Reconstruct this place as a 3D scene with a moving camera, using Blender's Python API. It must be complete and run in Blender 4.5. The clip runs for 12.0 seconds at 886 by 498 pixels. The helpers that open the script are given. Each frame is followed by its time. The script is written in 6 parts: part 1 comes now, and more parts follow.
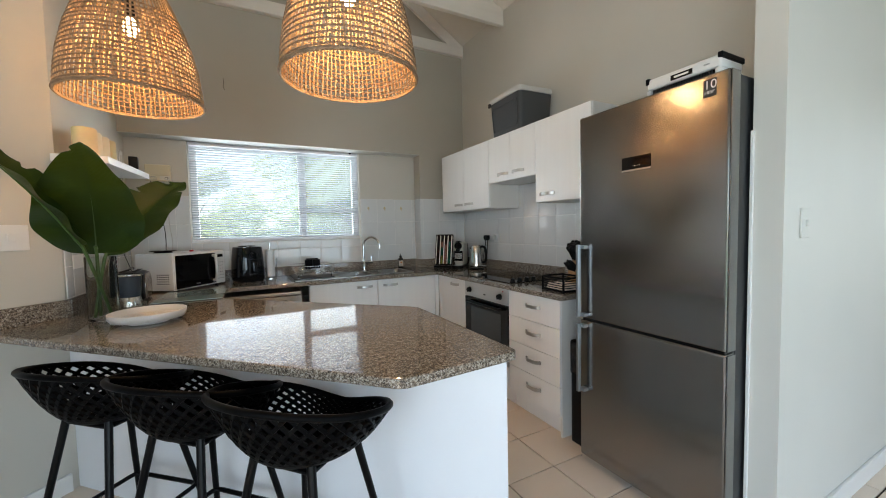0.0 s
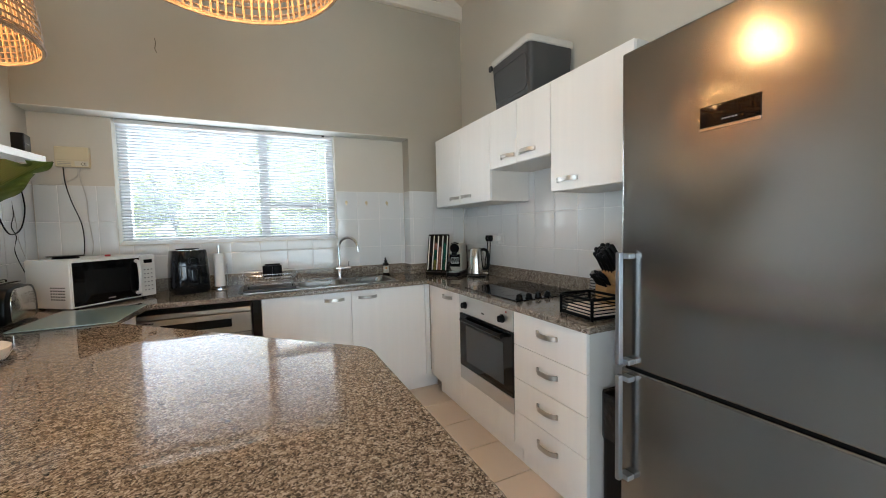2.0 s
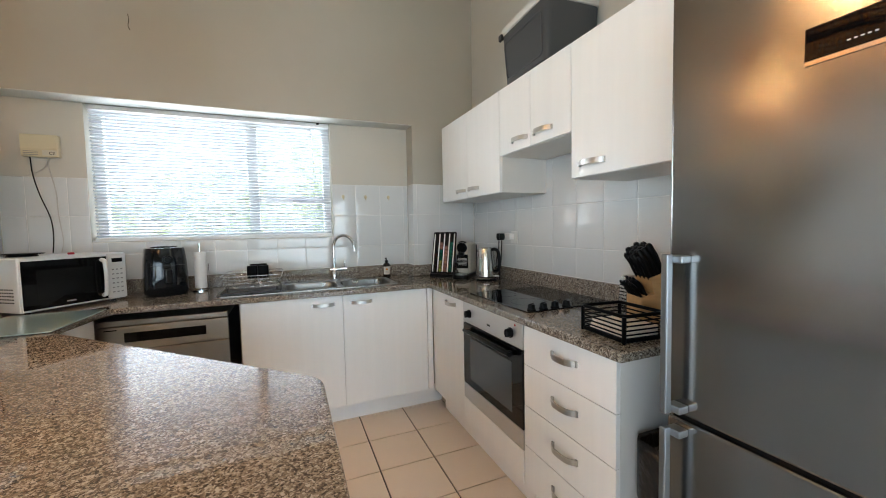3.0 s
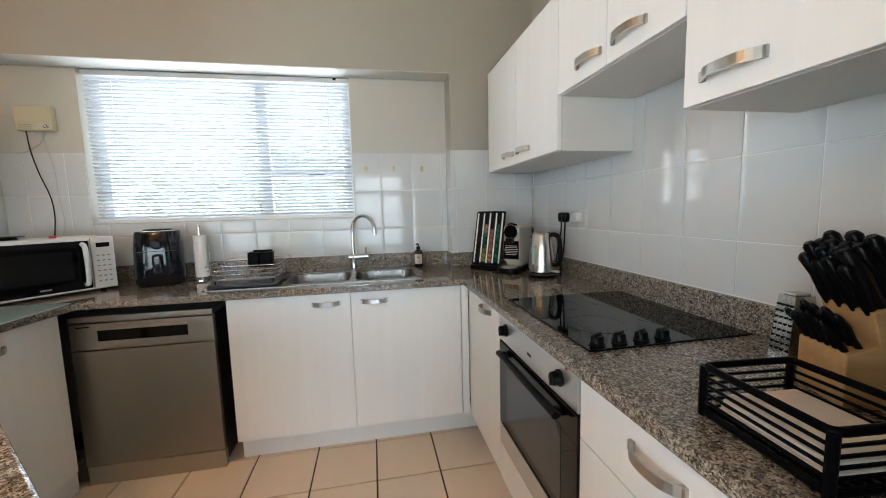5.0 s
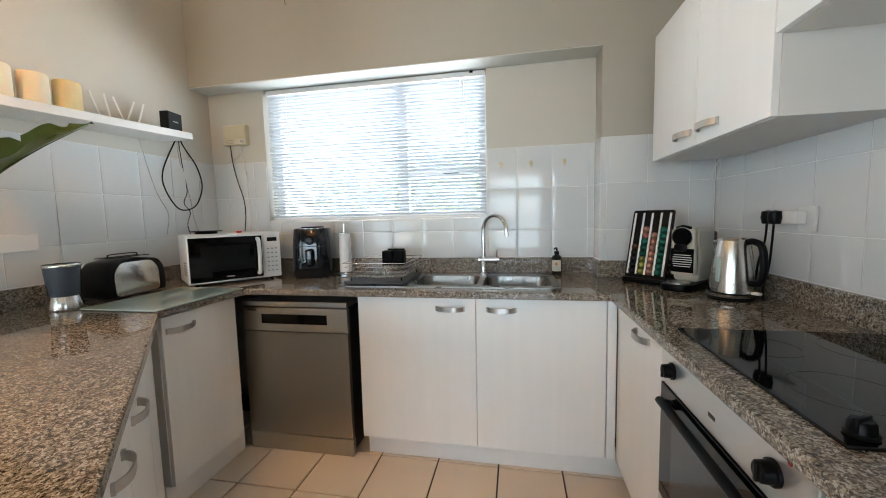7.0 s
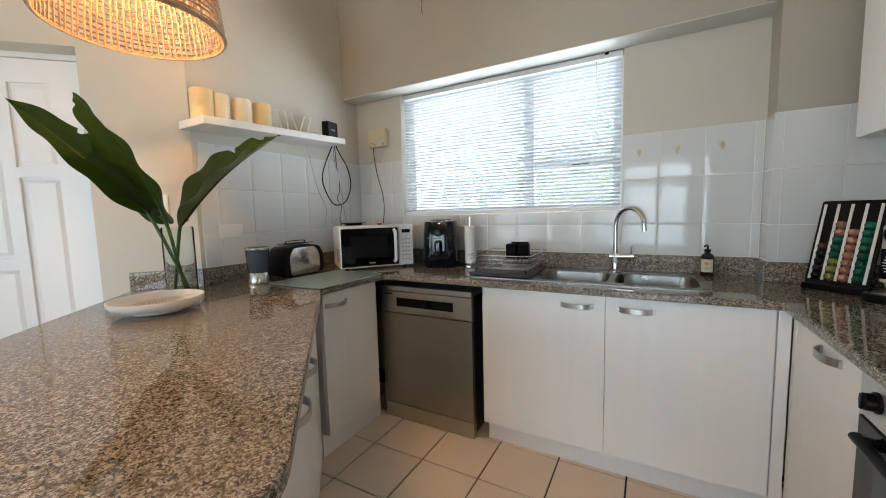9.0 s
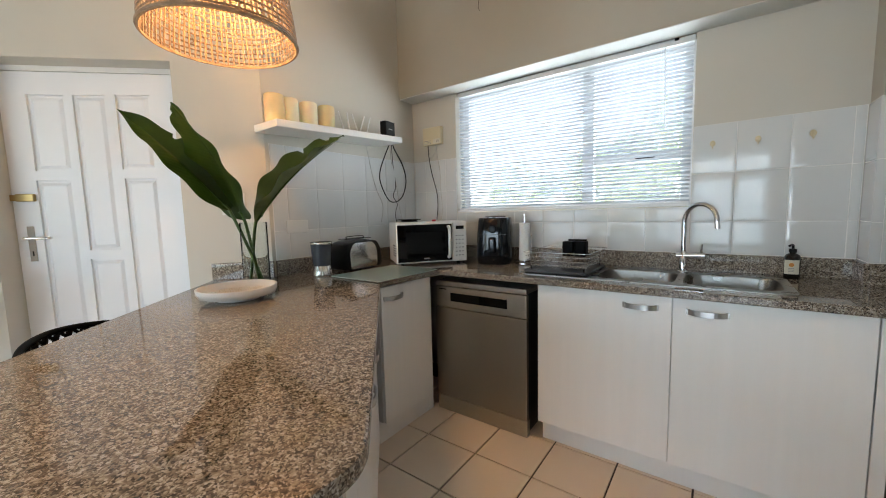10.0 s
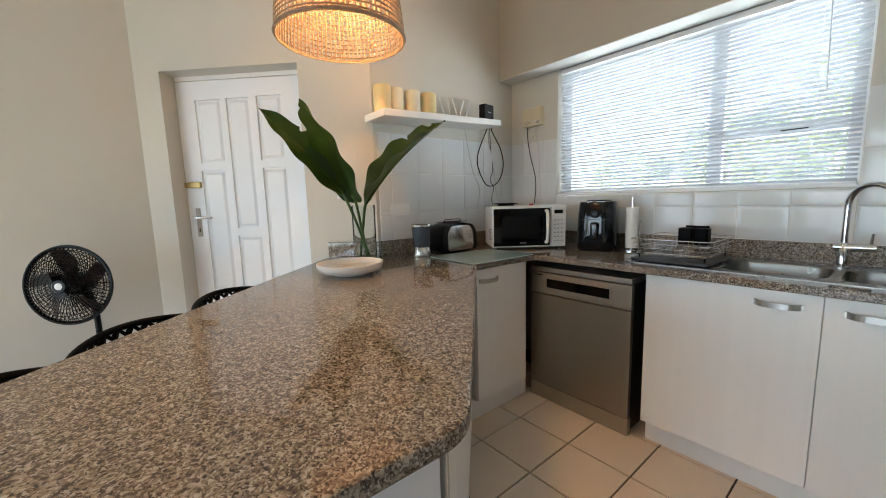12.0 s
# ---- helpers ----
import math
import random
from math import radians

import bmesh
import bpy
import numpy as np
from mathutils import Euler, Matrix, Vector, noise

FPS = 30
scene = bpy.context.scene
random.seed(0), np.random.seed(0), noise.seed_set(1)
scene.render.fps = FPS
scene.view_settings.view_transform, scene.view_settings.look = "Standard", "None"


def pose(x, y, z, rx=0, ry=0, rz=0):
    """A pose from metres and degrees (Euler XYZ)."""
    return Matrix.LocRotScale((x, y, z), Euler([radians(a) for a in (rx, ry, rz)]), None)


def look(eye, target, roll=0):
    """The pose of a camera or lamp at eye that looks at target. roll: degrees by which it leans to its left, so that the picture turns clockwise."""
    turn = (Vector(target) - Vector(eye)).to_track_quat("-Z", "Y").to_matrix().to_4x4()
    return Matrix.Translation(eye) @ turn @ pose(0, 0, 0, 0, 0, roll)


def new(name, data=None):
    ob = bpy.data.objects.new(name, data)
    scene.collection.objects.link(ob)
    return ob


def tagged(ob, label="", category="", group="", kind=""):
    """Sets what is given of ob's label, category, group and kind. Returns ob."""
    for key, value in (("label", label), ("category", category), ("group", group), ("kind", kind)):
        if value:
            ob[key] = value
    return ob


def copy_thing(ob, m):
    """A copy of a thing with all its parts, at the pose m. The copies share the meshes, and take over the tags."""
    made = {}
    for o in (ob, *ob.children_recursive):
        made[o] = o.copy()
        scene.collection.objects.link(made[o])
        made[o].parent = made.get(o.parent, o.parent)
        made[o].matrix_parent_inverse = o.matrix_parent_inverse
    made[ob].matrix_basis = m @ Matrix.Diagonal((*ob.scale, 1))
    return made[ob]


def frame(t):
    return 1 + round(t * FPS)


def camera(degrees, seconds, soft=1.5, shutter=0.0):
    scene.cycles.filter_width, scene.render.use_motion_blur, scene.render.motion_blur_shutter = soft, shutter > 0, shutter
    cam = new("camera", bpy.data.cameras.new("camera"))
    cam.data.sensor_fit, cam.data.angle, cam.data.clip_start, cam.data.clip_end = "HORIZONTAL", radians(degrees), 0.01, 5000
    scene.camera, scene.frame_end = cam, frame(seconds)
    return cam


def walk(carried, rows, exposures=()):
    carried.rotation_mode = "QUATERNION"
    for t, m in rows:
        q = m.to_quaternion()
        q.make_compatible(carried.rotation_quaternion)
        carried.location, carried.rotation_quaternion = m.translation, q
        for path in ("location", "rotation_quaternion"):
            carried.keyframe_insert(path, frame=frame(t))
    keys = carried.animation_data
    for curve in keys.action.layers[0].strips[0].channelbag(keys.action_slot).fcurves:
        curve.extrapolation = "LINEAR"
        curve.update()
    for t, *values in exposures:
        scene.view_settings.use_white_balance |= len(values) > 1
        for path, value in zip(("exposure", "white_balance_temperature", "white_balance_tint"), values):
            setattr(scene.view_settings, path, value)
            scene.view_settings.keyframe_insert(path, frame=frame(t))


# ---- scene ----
cam = camera(99.8, 12.0, soft=1.0)
PATH = [
    (0, (2.993, 4.765, 1.308), (3.918, 6.535, 1.202), -1.3),
    (0.5, (3.073, 4.902, 1.295), (3.997, 6.673, 1.189), -1.0),
    (1, (3.169, 5.059, 1.292), (4.093, 6.829, 1.183), -1.0),
    (1.5, (3.301, 5.188, 1.29), (4.225, 6.958, 1.167), -1.1),
    (2, (3.461, 5.309, 1.304), (4.328, 7.108, 1.193), -1.3),
    (2.5, (3.582, 5.44, 1.29), (4.399, 7.262, 1.191), -1.2),
    (4.5, (4.081, 5.957, 1.274), (4.583, 7.883, 1.082), -1.5),
    (5, (4.147, 6.099, 1.27), (4.515, 8.054, 1.059), -1.5),
    (5.5, (4.176, 6.217, 1.258), (4.377, 8.195, 1.04), -1.5),
    (6, (4.194, 6.291, 1.251), (4.19, 8.281, 1.052), -1.5),
    (6.5, (4.207, 6.313, 1.249), (3.969, 8.29, 1.069), -1.4),
    (7, (4.21, 6.32, 1.247), (3.826, 8.275, 1.072), -1.4),
    (9, (4.189, 6.28, 1.242), (3.218, 8.018, 1.053), -1.5),
    (9.5, (4.174, 6.258, 1.24), (3.092, 7.93, 1.054), -1.5),
    (10, (4.165, 6.245, 1.238), (2.98, 7.844, 1.042), -1.5),
    (10.5, (4.166, 6.238, 1.235), (2.864, 7.744, 1.037), -1.5),
    (11, (4.162, 6.23, 1.236), (2.766, 7.643, 1.006), -1.5),
    (11.5, (4.159, 6.221, 1.231), (2.692, 7.558, 0.985), -1.5),
    (12, (4.161, 6.219, 1.23), (2.624, 7.472, 0.969), -1.6),
]
EXPOSURES = [(0.0, 1.62), (1.5, 1.88), (2.5, 2.11), (5.0, 2.20), (7.0, 2.27), (9.0, 2.04), (12.0, 1.95)]
walk(cam, [(t, look(eye, target, roll)) for t, eye, target, roll in PATH], EXPOSURES)

# ---- light ----
world = bpy.data.worlds.new("world")
scene.world = world
world.use_nodes = True
wt = world.node_tree
sky = wt.nodes.new("ShaderNodeTexSky")
sky.sky_type = "NISHITA"
sky.sun_disc = False
SUN_EL, SUN_AZ = 58.0, -80.0
sky.sun_elevation, sky.sun_rotation = radians(SUN_EL), radians(SUN_AZ)
wt.links.new(sky.outputs[0], wt.nodes["Background"].inputs[0])
wt.nodes["Background"].inputs[1].default_value = 0.14


def lamp(name, kind, m, energy, color=(1, 1, 1), **more):
    data = bpy.data.lights.new(name, kind)
    data.energy, data.color = energy, color
    for key, value in more.items():
        setattr(data, key, value)
    ob = new(name, data)
    ob.matrix_world = m
    return ob


SUN_WAY = Vector((math.sin(radians(SUN_AZ)) * math.cos(radians(SUN_EL)), math.cos(radians(SUN_AZ)) * math.cos(radians(SUN_EL)), math.sin(radians(SUN_EL))))
lamp("sun", "SUN", look(SUN_WAY * 20, (0, 0, 0)), 5.0, (1, 0.95, 0.88), angle=radians(0.5))
LAMP_W = 4.7
# sky through the wide living-side garden doors; west and passage lamps are added fill
lamp("garden_door_light", "AREA", look((4.3, 0.75, 1.1), (3.3, 6, 0.7)), 14, (0.66, 0.83, 1.0), shape="RECTANGLE", size=3.0, size_y=1.8, spread=radians(130))
# added west lamp, no source seen, brightens hob wall and bar panel
lamp("terrace_door_light", "AREA", look((0.98, 3.2, 1.25), (5.2, 6.2, 1.2)), 16, (0.66, 0.83, 1.0), shape="RECTANGLE", size=2.8, size_y=2.1, spread=radians(140))
# added passage lamp, raised to brighten the slanting and left walls
lamp("passage_window_light", "AREA", look((8.9, 3.9, 1.5), (2.5, 5.9, 1.4)), 6.0, (0.88, 0.95, 1.0), shape="RECTANGLE", size=1.6, size_y=1.5)

lamp("kitchen_window_light", "AREA", look((3.32, 8.98, 1.68), (3.32, 6, 1.60)), 12.5, (0.84, 0.94, 1.0), shape="RECTANGLE", size=1.5, size_y=0.9)


# ---- materials ----
def material(name, base, rough=0.5, metal=0.0, coat=0.0, **more):
    m = bpy.data.materials.new(name)
    m.use_nodes = True
    b = m.node_tree.nodes["Principled BSDF"]
    b.inputs["Base Color"].default_value = (*base, 1)
    b.inputs["Roughness"].default_value = rough
    b.inputs["Metallic"].default_value = metal
    b.inputs["Coat Weight"].default_value = coat
    for key, value in more.items():
        b.inputs[key.replace("_", " ")].default_value = value
    return m


def nodes_of(m):
    return m.node_tree, m.node_tree.nodes["Principled BSDF"]


def noise_node(t, scale, detail=3.0, rough=0.55, stretch=(1, 1, 1), coords="Object"):
    tc = t.nodes.new("ShaderNodeTexCoord")
    mp = t.nodes.new("ShaderNodeMapping")
    mp.inputs["Scale"].default_value = stretch
    n = t.nodes.new("ShaderNodeTexNoise")
    n.inputs["Scale"].default_value, n.inputs["Detail"].default_value, n.inputs["Roughness"].default_value = scale, detail, rough
    t.links.new(tc.outputs[coords], mp.inputs[0])
    t.links.new(mp.outputs[0], n.inputs[0])
    return n


def ramp(t, source, stops):
    r = t.nodes.new("ShaderNodeValToRGB")
    e = r.color_ramp.elements
    while len(e) < len(stops):
        e.new(0.5)
    for i, (pos, col) in enumerate(stops):
        e[i].position, e[i].color = pos, (*col, 1)
    t.links.new(source, r.inputs[0])
    return r.outputs[0]


def vary(m, scale, amount, detail=3.0, stretch=(1, 1, 1), socket="Base Color"):
    """Soft patches, lighter and darker by the amount."""
    t, b = nodes_of(m)
    n = noise_node(t, scale, detail, stretch=stretch)
    v = b.inputs[socket].default_value
    if socket == "Base Color":
        lo, hi = [tuple(min(1, c * k) for c in v[:3]) for k in (1 - amount, 1 + amount)]
        t.links.new(ramp(t, n.outputs["Fac"], [(0.3, lo), (0.7, hi)]), b.inputs[socket])
    else:
        mr = t.nodes.new("ShaderNodeMapRange")
        mr.inputs["From Min"].default_value, mr.inputs["From Max"].default_value = 0.3, 0.7
        mr.inputs["To Min"].default_value, mr.inputs["To Max"].default_value = max(0, v - amount), v + amount
        t.links.new(n.outputs["Fac"], mr.inputs["Value"])
        t.links.new(mr.outputs["Result"], b.inputs[socket])
    return m


def relief(m, scale, strength, distance=0.001, detail=2.0, stretch=(1, 1, 1), rough=0.5):
    t, b = nodes_of(m)
    n = noise_node(t, scale, detail, rough, stretch)
    bump = t.nodes.new("ShaderNodeBump")
    bump.inputs["Strength"].default_value, bump.inputs["Distance"].default_value = strength, distance
    old = b.inputs["Normal"].links
    if old:
        t.links.new(old[0].from_socket, bump.inputs["Normal"])
    t.links.new(n.outputs["Fac"], bump.inputs["Height"])
    t.links.new(bump.outputs[0], b.inputs["Normal"])
    return m


# one cream paint: the darker and lighter base colours carry shade and light
WALL_SHADED = relief(relief(vary(material("wall_paint_shaded", (0.42, 0.39, 0.325), 0.6), 1.3, 0.04), 3.0, 0.25, 0.01), 130, 0.15, 0.001)
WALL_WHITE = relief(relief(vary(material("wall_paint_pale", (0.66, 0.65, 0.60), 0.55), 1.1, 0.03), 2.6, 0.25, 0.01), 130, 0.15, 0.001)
WALL_LIT = relief(relief(vary(material("wall_paint_lit", (0.56, 0.53, 0.465), 0.55), 1.1, 0.03), 2.6, 0.25, 0.01), 130, 0.15, 0.001)
CEILING = relief(vary(material("ceiling_board", (0.66, 0.62, 0.55), 0.7), 2, 0.03), 60, 0.1)
BEAM = relief(vary(material("painted_beam", (0.72, 0.68, 0.61), 0.5), 5, 0.04, stretch=(0.3, 3, 3)), 40, 0.3, 0.001, stretch=(0.2, 3, 3))
TRIM = relief(material("trim_paint", (0.78, 0.77, 0.74), 0.35), 40, 0.08)
DOORPAINT = relief(vary(material("door_paint", (0.80, 0.82, 0.85), 0.35), 2, 0.02), 50, 0.1)
LAMINATE = relief(vary(material("white_laminate", (0.87, 0.86, 0.835), 0.32), 3.0, 0.015, stretch=(8, 8, 0.4)), 220, 0.05, 0.0005, stretch=(3, 3, 0.3))
CARCASS = vary(material("cabinet_side", (0.74, 0.72, 0.68), 0.4), 3, 0.03)
PANELPAINT = relief(vary(material("bar_panel_paint", (0.78, 0.80, 0.83), 0.45), 2, 0.02), 90, 0.08)
BLACK = relief(material("black_plastic", (0.003, 0.003, 0.0033), 0.3, Specular_IOR_Level=0.16), 300, 0.03)
BLACKMATT = relief(material("black_matt_plastic", (0.002, 0.002, 0.0022), 0.45, Specular_IOR_Level=0.06), 250, 0.08)
BLACKGLASS = material("black_glass", (0.002, 0.002, 0.0023), 0.04, Specular_IOR_Level=0.26)
DARKGAP = material("dark_gap", (0.01, 0.01, 0.01), 0.9)
CHROME = material("chrome", (0.75, 0.75, 0.76), 0.09, 1.0)
NICKEL = vary(material("brushed_nickel", (0.52, 0.50, 0.47), 0.3, 1.0), 60, 0.08, stretch=(1, 1, 12))
SINKSTEEL = vary(material("sink_steel", (0.29, 0.28, 0.26), 0.3, 1.0), 12, 0.06, socket="Roughness")
KETTLESTEEL = material("kettle_steel", (0.62, 0.59, 0.55), 0.22, 1.0)
FRIDGESTEEL = relief(vary(material("fridge_steel", (0.30, 0.302, 0.30), 0.19, 1.0), 6, 0.03, stretch=(1, 40, 0.3)), 30, 0.03, 0.0004, stretch=(1, 1, 60))
DWSTEEL = vary(material("dishwasher_steel", (0.36, 0.33, 0.29), 0.36, 0.9), 40, 0.05, stretch=(40, 1, 0.4))
DWLIGHT = vary(material("dishwasher_panel_steel", (0.46, 0.43, 0.38), 0.34, 0.9), 30, 0.05, stretch=(1, 1, 10))
FRIDGESIDE = vary(material("fridge_side", (0.016, 0.016, 0.017), 0.4), 4, 0.1)
GROUT = relief(vary(material("wall_grout", (0.80, 0.79, 0.77), 0.7), 30, 0.04), 150, 0.2)
FLOORGROUT = relief(vary(material("floor_grout", (0.05, 0.037, 0.030), 0.9), 30, 0.25), 200, 0.3)
WALLTILE = material("glazed_wall_tile", (0.66, 0.67, 0.665), 0.06)
FLOORTILE = material("floor_tile", (0.78, 0.66, 0.54), 0.25)


def tile_variation(m, amount, scale, bump):
    t, b = nodes_of(m)
    info = t.nodes.new("ShaderNodeObjectInfo")
    n = noise_node(t, scale, 4)
    v = b.inputs["Base Color"].default_value
    mix = t.nodes.new("ShaderNodeMath")
    mix.operation = "ADD"
    half = t.nodes.new("ShaderNodeMath")
    half.operation, half.inputs[1].default_value = "MULTIPLY", 0.5
    t.links.new(info.outputs["Random"], half.inputs[0])
    t.links.new(half.outputs[0], mix.inputs[0])
    halfn = t.nodes.new("ShaderNodeMath")
    halfn.operation, halfn.inputs[1].default_value = "MULTIPLY", 0.6
    t.links.new(n.outputs["Fac"], halfn.inputs[0])
    t.links.new(halfn.outputs[0], mix.inputs[1])
    lo, hi = [tuple(c * k for c in v[:3]) for k in (1 - amount, 1 + amount)]
    t.links.new(ramp(t, mix.outputs[0], [(0.1, lo), (0.9, hi)]), b.inputs["Base Color"])
    relief(m, 5.0, bump, 0.004)


tile_variation(WALLTILE, 0.02, 7, 0.18)
tile_variation(FLOORTILE, 0.03, 9, 0.12)


def granite():
    m = material("speckled_granite", (0.2, 0.16, 0.12), 0.04, Specular_IOR_Level=0.5)
    t, b = nodes_of(m)
    tc = t.nodes.new("ShaderNodeTexCoord")
    cells = t.nodes.new("ShaderNodeTexVoronoi")
    cells.inputs["Scale"].default_value = 290
    warp = t.nodes.new("ShaderNodeTexNoise")
    warp.inputs["Scale"].default_value = 120
    mixv = t.nodes.new("ShaderNodeMix")
    mixv.data_type = "VECTOR"
    mixv.inputs["Factor"].default_value = 0.012
    t.links.new(tc.outputs["Object"], warp.inputs[0])
    t.links.new(tc.outputs["Object"], mixv.inputs["A"])
    t.links.new(warp.outputs["Color"], mixv.inputs["B"])
    t.links.new(mixv.outputs["Result"], cells.inputs[0])
    sep = t.nodes.new("ShaderNodeSeparateColor")
    t.links.new(cells.outputs["Color"], sep.inputs[0])
    big = noise_node(t, 60, 4, 0.7)
    add = t.nodes.new("ShaderNodeMath")
    add.operation = "MULTIPLY_ADD"
    add.inputs[1].default_value = 0.55
    t.links.new(sep.outputs[0], add.inputs[0])
    sub = t.nodes.new("ShaderNodeMath")
    sub.operation, sub.inputs[1].default_value = "MULTIPLY", 0.75
    t.links.new(big.outputs["Fac"], sub.inputs[0])
    t.links.new(sub.outputs[0], add.inputs[2])
    col = ramp(t, add.outputs[0], [(0.28, (0.016, 0.014, 0.012)), (0.42, (0.055, 0.045, 0.037)), (0.53, (0.115, 0.090, 0.070)), (0.66, (0.215, 0.172, 0.130)), (0.78, (0.30, 0.255, 0.20)), (0.92, (0.45, 0.41, 0.355))])
    t.links.new(col, b.inputs["Base Color"])
    return m


GRANITE = granite()


# ---- builders ----
def part(name, bm, mat, parent=None, label="", smooth=False, kind=""):
    """One bmesh as one mesh object, under its thing."""
    bmesh.ops.recalc_face_normals(bm, faces=bm.faces)
    me = bpy.data.meshes.new(name)
    bm.to_mesh(me)
    bm.free()
    me.materials.append(mat)
    if smooth:
        me.shade_smooth()
        if smooth is not True:
            me.set_sharp_from_angle(angle=radians(smooth))
    ob = new(name, me)
    ob.parent = parent
    return tagged(ob, label=label, kind=kind)


def thing(name, label, category, x=0.0, y=0.0, z=0.0, rz=0.0, group="", kind=""):
    """An empty at the thing's base, turned by rz degrees."""
    ob = new(name)
    ob.empty_display_size = 0.05
    ob.matrix_basis = pose(x, y, z, 0, 0, rz)
    return tagged(ob, label, category, group, kind)


def box(a, b, bevel=0.0, bm=None, seg=2):
    """A box from corner a to corner b, its edges rounded by the bevel."""
    bm = bm or bmesh.new()
    c = [(a[i] + b[i]) / 2 for i in range(3)]
    s = [abs(b[i] - a[i]) for i in range(3)]
    made = bmesh.ops.create_cube(bm, size=1, matrix=Matrix.Translation(c) @ Matrix.Diagonal((*s, 1)))
    if bevel:
        edges = list({e for v in made["verts"] for e in v.link_edges})
        bmesh.ops.bevel(bm, geom=edges, offset=min(bevel, min(s) * 0.49), segments=seg, affect="EDGES", profile=0.5)
    return bm


def prism(points, z0, z1, bm=None, bevel=0.0, holes=()):
    """A slab with this outline seen from above, with holes."""
    bm = bm or bmesh.new()
    edges = []
    for loop in (points, *holes):
        vs = [bm.verts.new((x, y, z0)) for x, y in loop]
        edges += [bm.edges.new((vs[i], vs[(i + 1) % len(vs)])) for i in range(len(vs))]
    if holes:
        made = bmesh.ops.triangle_fill(bm, edges=edges, use_beauty=True)
        faces = [g for g in made["geom"] if isinstance(g, bmesh.types.BMFace)]
    else:
        faces = [bm.faces.new(vs)]
    out = bmesh.ops.extrude_face_region(bm, geom=faces)
    bmesh.ops.translate(bm, verts=[g for g in out["geom"] if isinstance(g, bmesh.types.BMVert)], vec=(0, 0, z1 - z0))
    if bevel:
        sharp = [e for e in bm.edges if len(e.link_faces) == 2 and e.calc_face_angle(0) > 0.3 and abs(e.verts[0].co.z - e.verts[1].co.z) < 1e-6]
        bmesh.ops.bevel(bm, geom=sharp, offset=bevel, segments=2, affect="EDGES", profile=0.5)
    return bm


def turned(profile, n=32, bm=None, at=(0, 0, 0), squash=(1, 1)):
    """A turned body from (radius, height) pairs; a radius of 0 closes an end."""
    bm = bm or bmesh.new()
    rings = []
    for r, z in profile:
        if r < 1e-6:
            rings.append([bm.verts.new((at[0], at[1], at[2] + z))])
        else:
            rings.append([bm.verts.new((at[0] + r * math.cos(2 * math.pi * i / n) * squash[0], at[1] + r * math.sin(2 * math.pi * i / n) * squash[1], at[2] + z)) for i in range(n)])
    for p, q in zip(rings, rings[1:]):
        for i in range(n):
            j = (i + 1) % n
            if len(p) == 1 and len(q) > 1:
                bm.faces.new((p[0], q[i], q[j]))
            elif len(q) == 1 and len(p) > 1:
                bm.faces.new((p[i], p[j], q[0]))
            elif len(p) > 1:
                bm.faces.new((p[i], p[j], q[j], q[i]))
    return bm


def tube(points, r, n=8, bm=None, closed=False, caps=True, flat=1.0):
    """A round rod along the points; r is one radius or one a point."""
    bm = bm or bmesh.new()
    pts = [Vector(p) for p in points]
    rr = r if isinstance(r, (list, tuple)) else [r] * len(pts)
    rings, side = [], None
    for i, p in enumerate(pts):
        if closed:
            way = pts[(i + 1) % len(pts)] - pts[i - 1]
        else:
            way = pts[min(i + 1, len(pts) - 1)] - pts[max(i - 1, 0)]
        way.normalize()
        if side is None:
            side = way.cross(Vector((0, 0, 1)) if abs(way.z) < 0.9 else Vector((1, 0, 0))).normalized()
        else:
            side = (side - way * side.dot(way)).normalized()
        up = way.cross(side)
        rings.append([bm.verts.new(p + (side * math.cos(2 * math.pi * k / n) + up * math.sin(2 * math.pi * k / n) * flat) * rr[i]) for k in range(n)])
    pairs = list(zip(rings, rings[1:])) + ([(rings[-1], rings[0])] if closed else [])
    for p, q in pairs:
        for k in range(n):
            bm.faces.new((p[k], p[(k + 1) % n], q[(k + 1) % n], q[k]))
    if caps and not closed:
        bm.faces.new(rings[0][::-1])
        bm.faces.new(rings[-1])
    return bm


def curve_points(keys, n=24):
    """A smooth line through the keys."""
    k = [Vector(p) for p in keys]
    k = [2 * k[0] - k[1], *k, 2 * k[-1] - k[-2]]
    out = []
    for i in range(1, len(k) - 2):
        for s in range(n):
            u = s / n
            a, b, c, d = k[i - 1], k[i], k[i + 1], k[i + 2]
            out.append(0.5 * ((2 * b) + (c - a) * u + (2 * a - 5 * b + 4 * c - d) * u * u + (3 * b - a - 3 * c + d) * u ** 3))
    out.append(k[-2])
    return out


def structure(name, bm, mat, label="", category=""):
    return tagged(part(name, bm, mat), label or name.replace("_", " "), category or name.split("_")[0], kind="structure")


def rounded(points, radius, n=5):
    """An outline with its corners rounded; radius is one number or one a corner."""
    out = []
    for i, p in enumerate(points):
        r = radius[i] if isinstance(radius, (list, tuple)) else radius
        if r <= 0:
            out.append(p)
            continue
        p, a, b = Vector(p), Vector(points[i - 1]), Vector(points[(i + 1) % len(points)])
        u, v = (a - p).normalized(), (b - p).normalized()
        for s in range(n + 1):
            w = s / n
            out.append(tuple(p + u * r * (1 - w) ** 2 + v * r * w ** 2))
    return out


# ---- the room's shell ----
structure("ground", box((-40, -40, -0.6), (60, 60, -0.25)), relief(vary(material("lawn", (0.05, 0.09, 0.025), 0.9), 2, 0.4), 20, 0.5, 0.05), "green lawn outside the house", "ground")
structure("floor", box((0.2, 0.5, -0.2), (9.3, 8.95, -0.008)), FLOORGROUT, "tiled floor with dark brown joints", "floor")

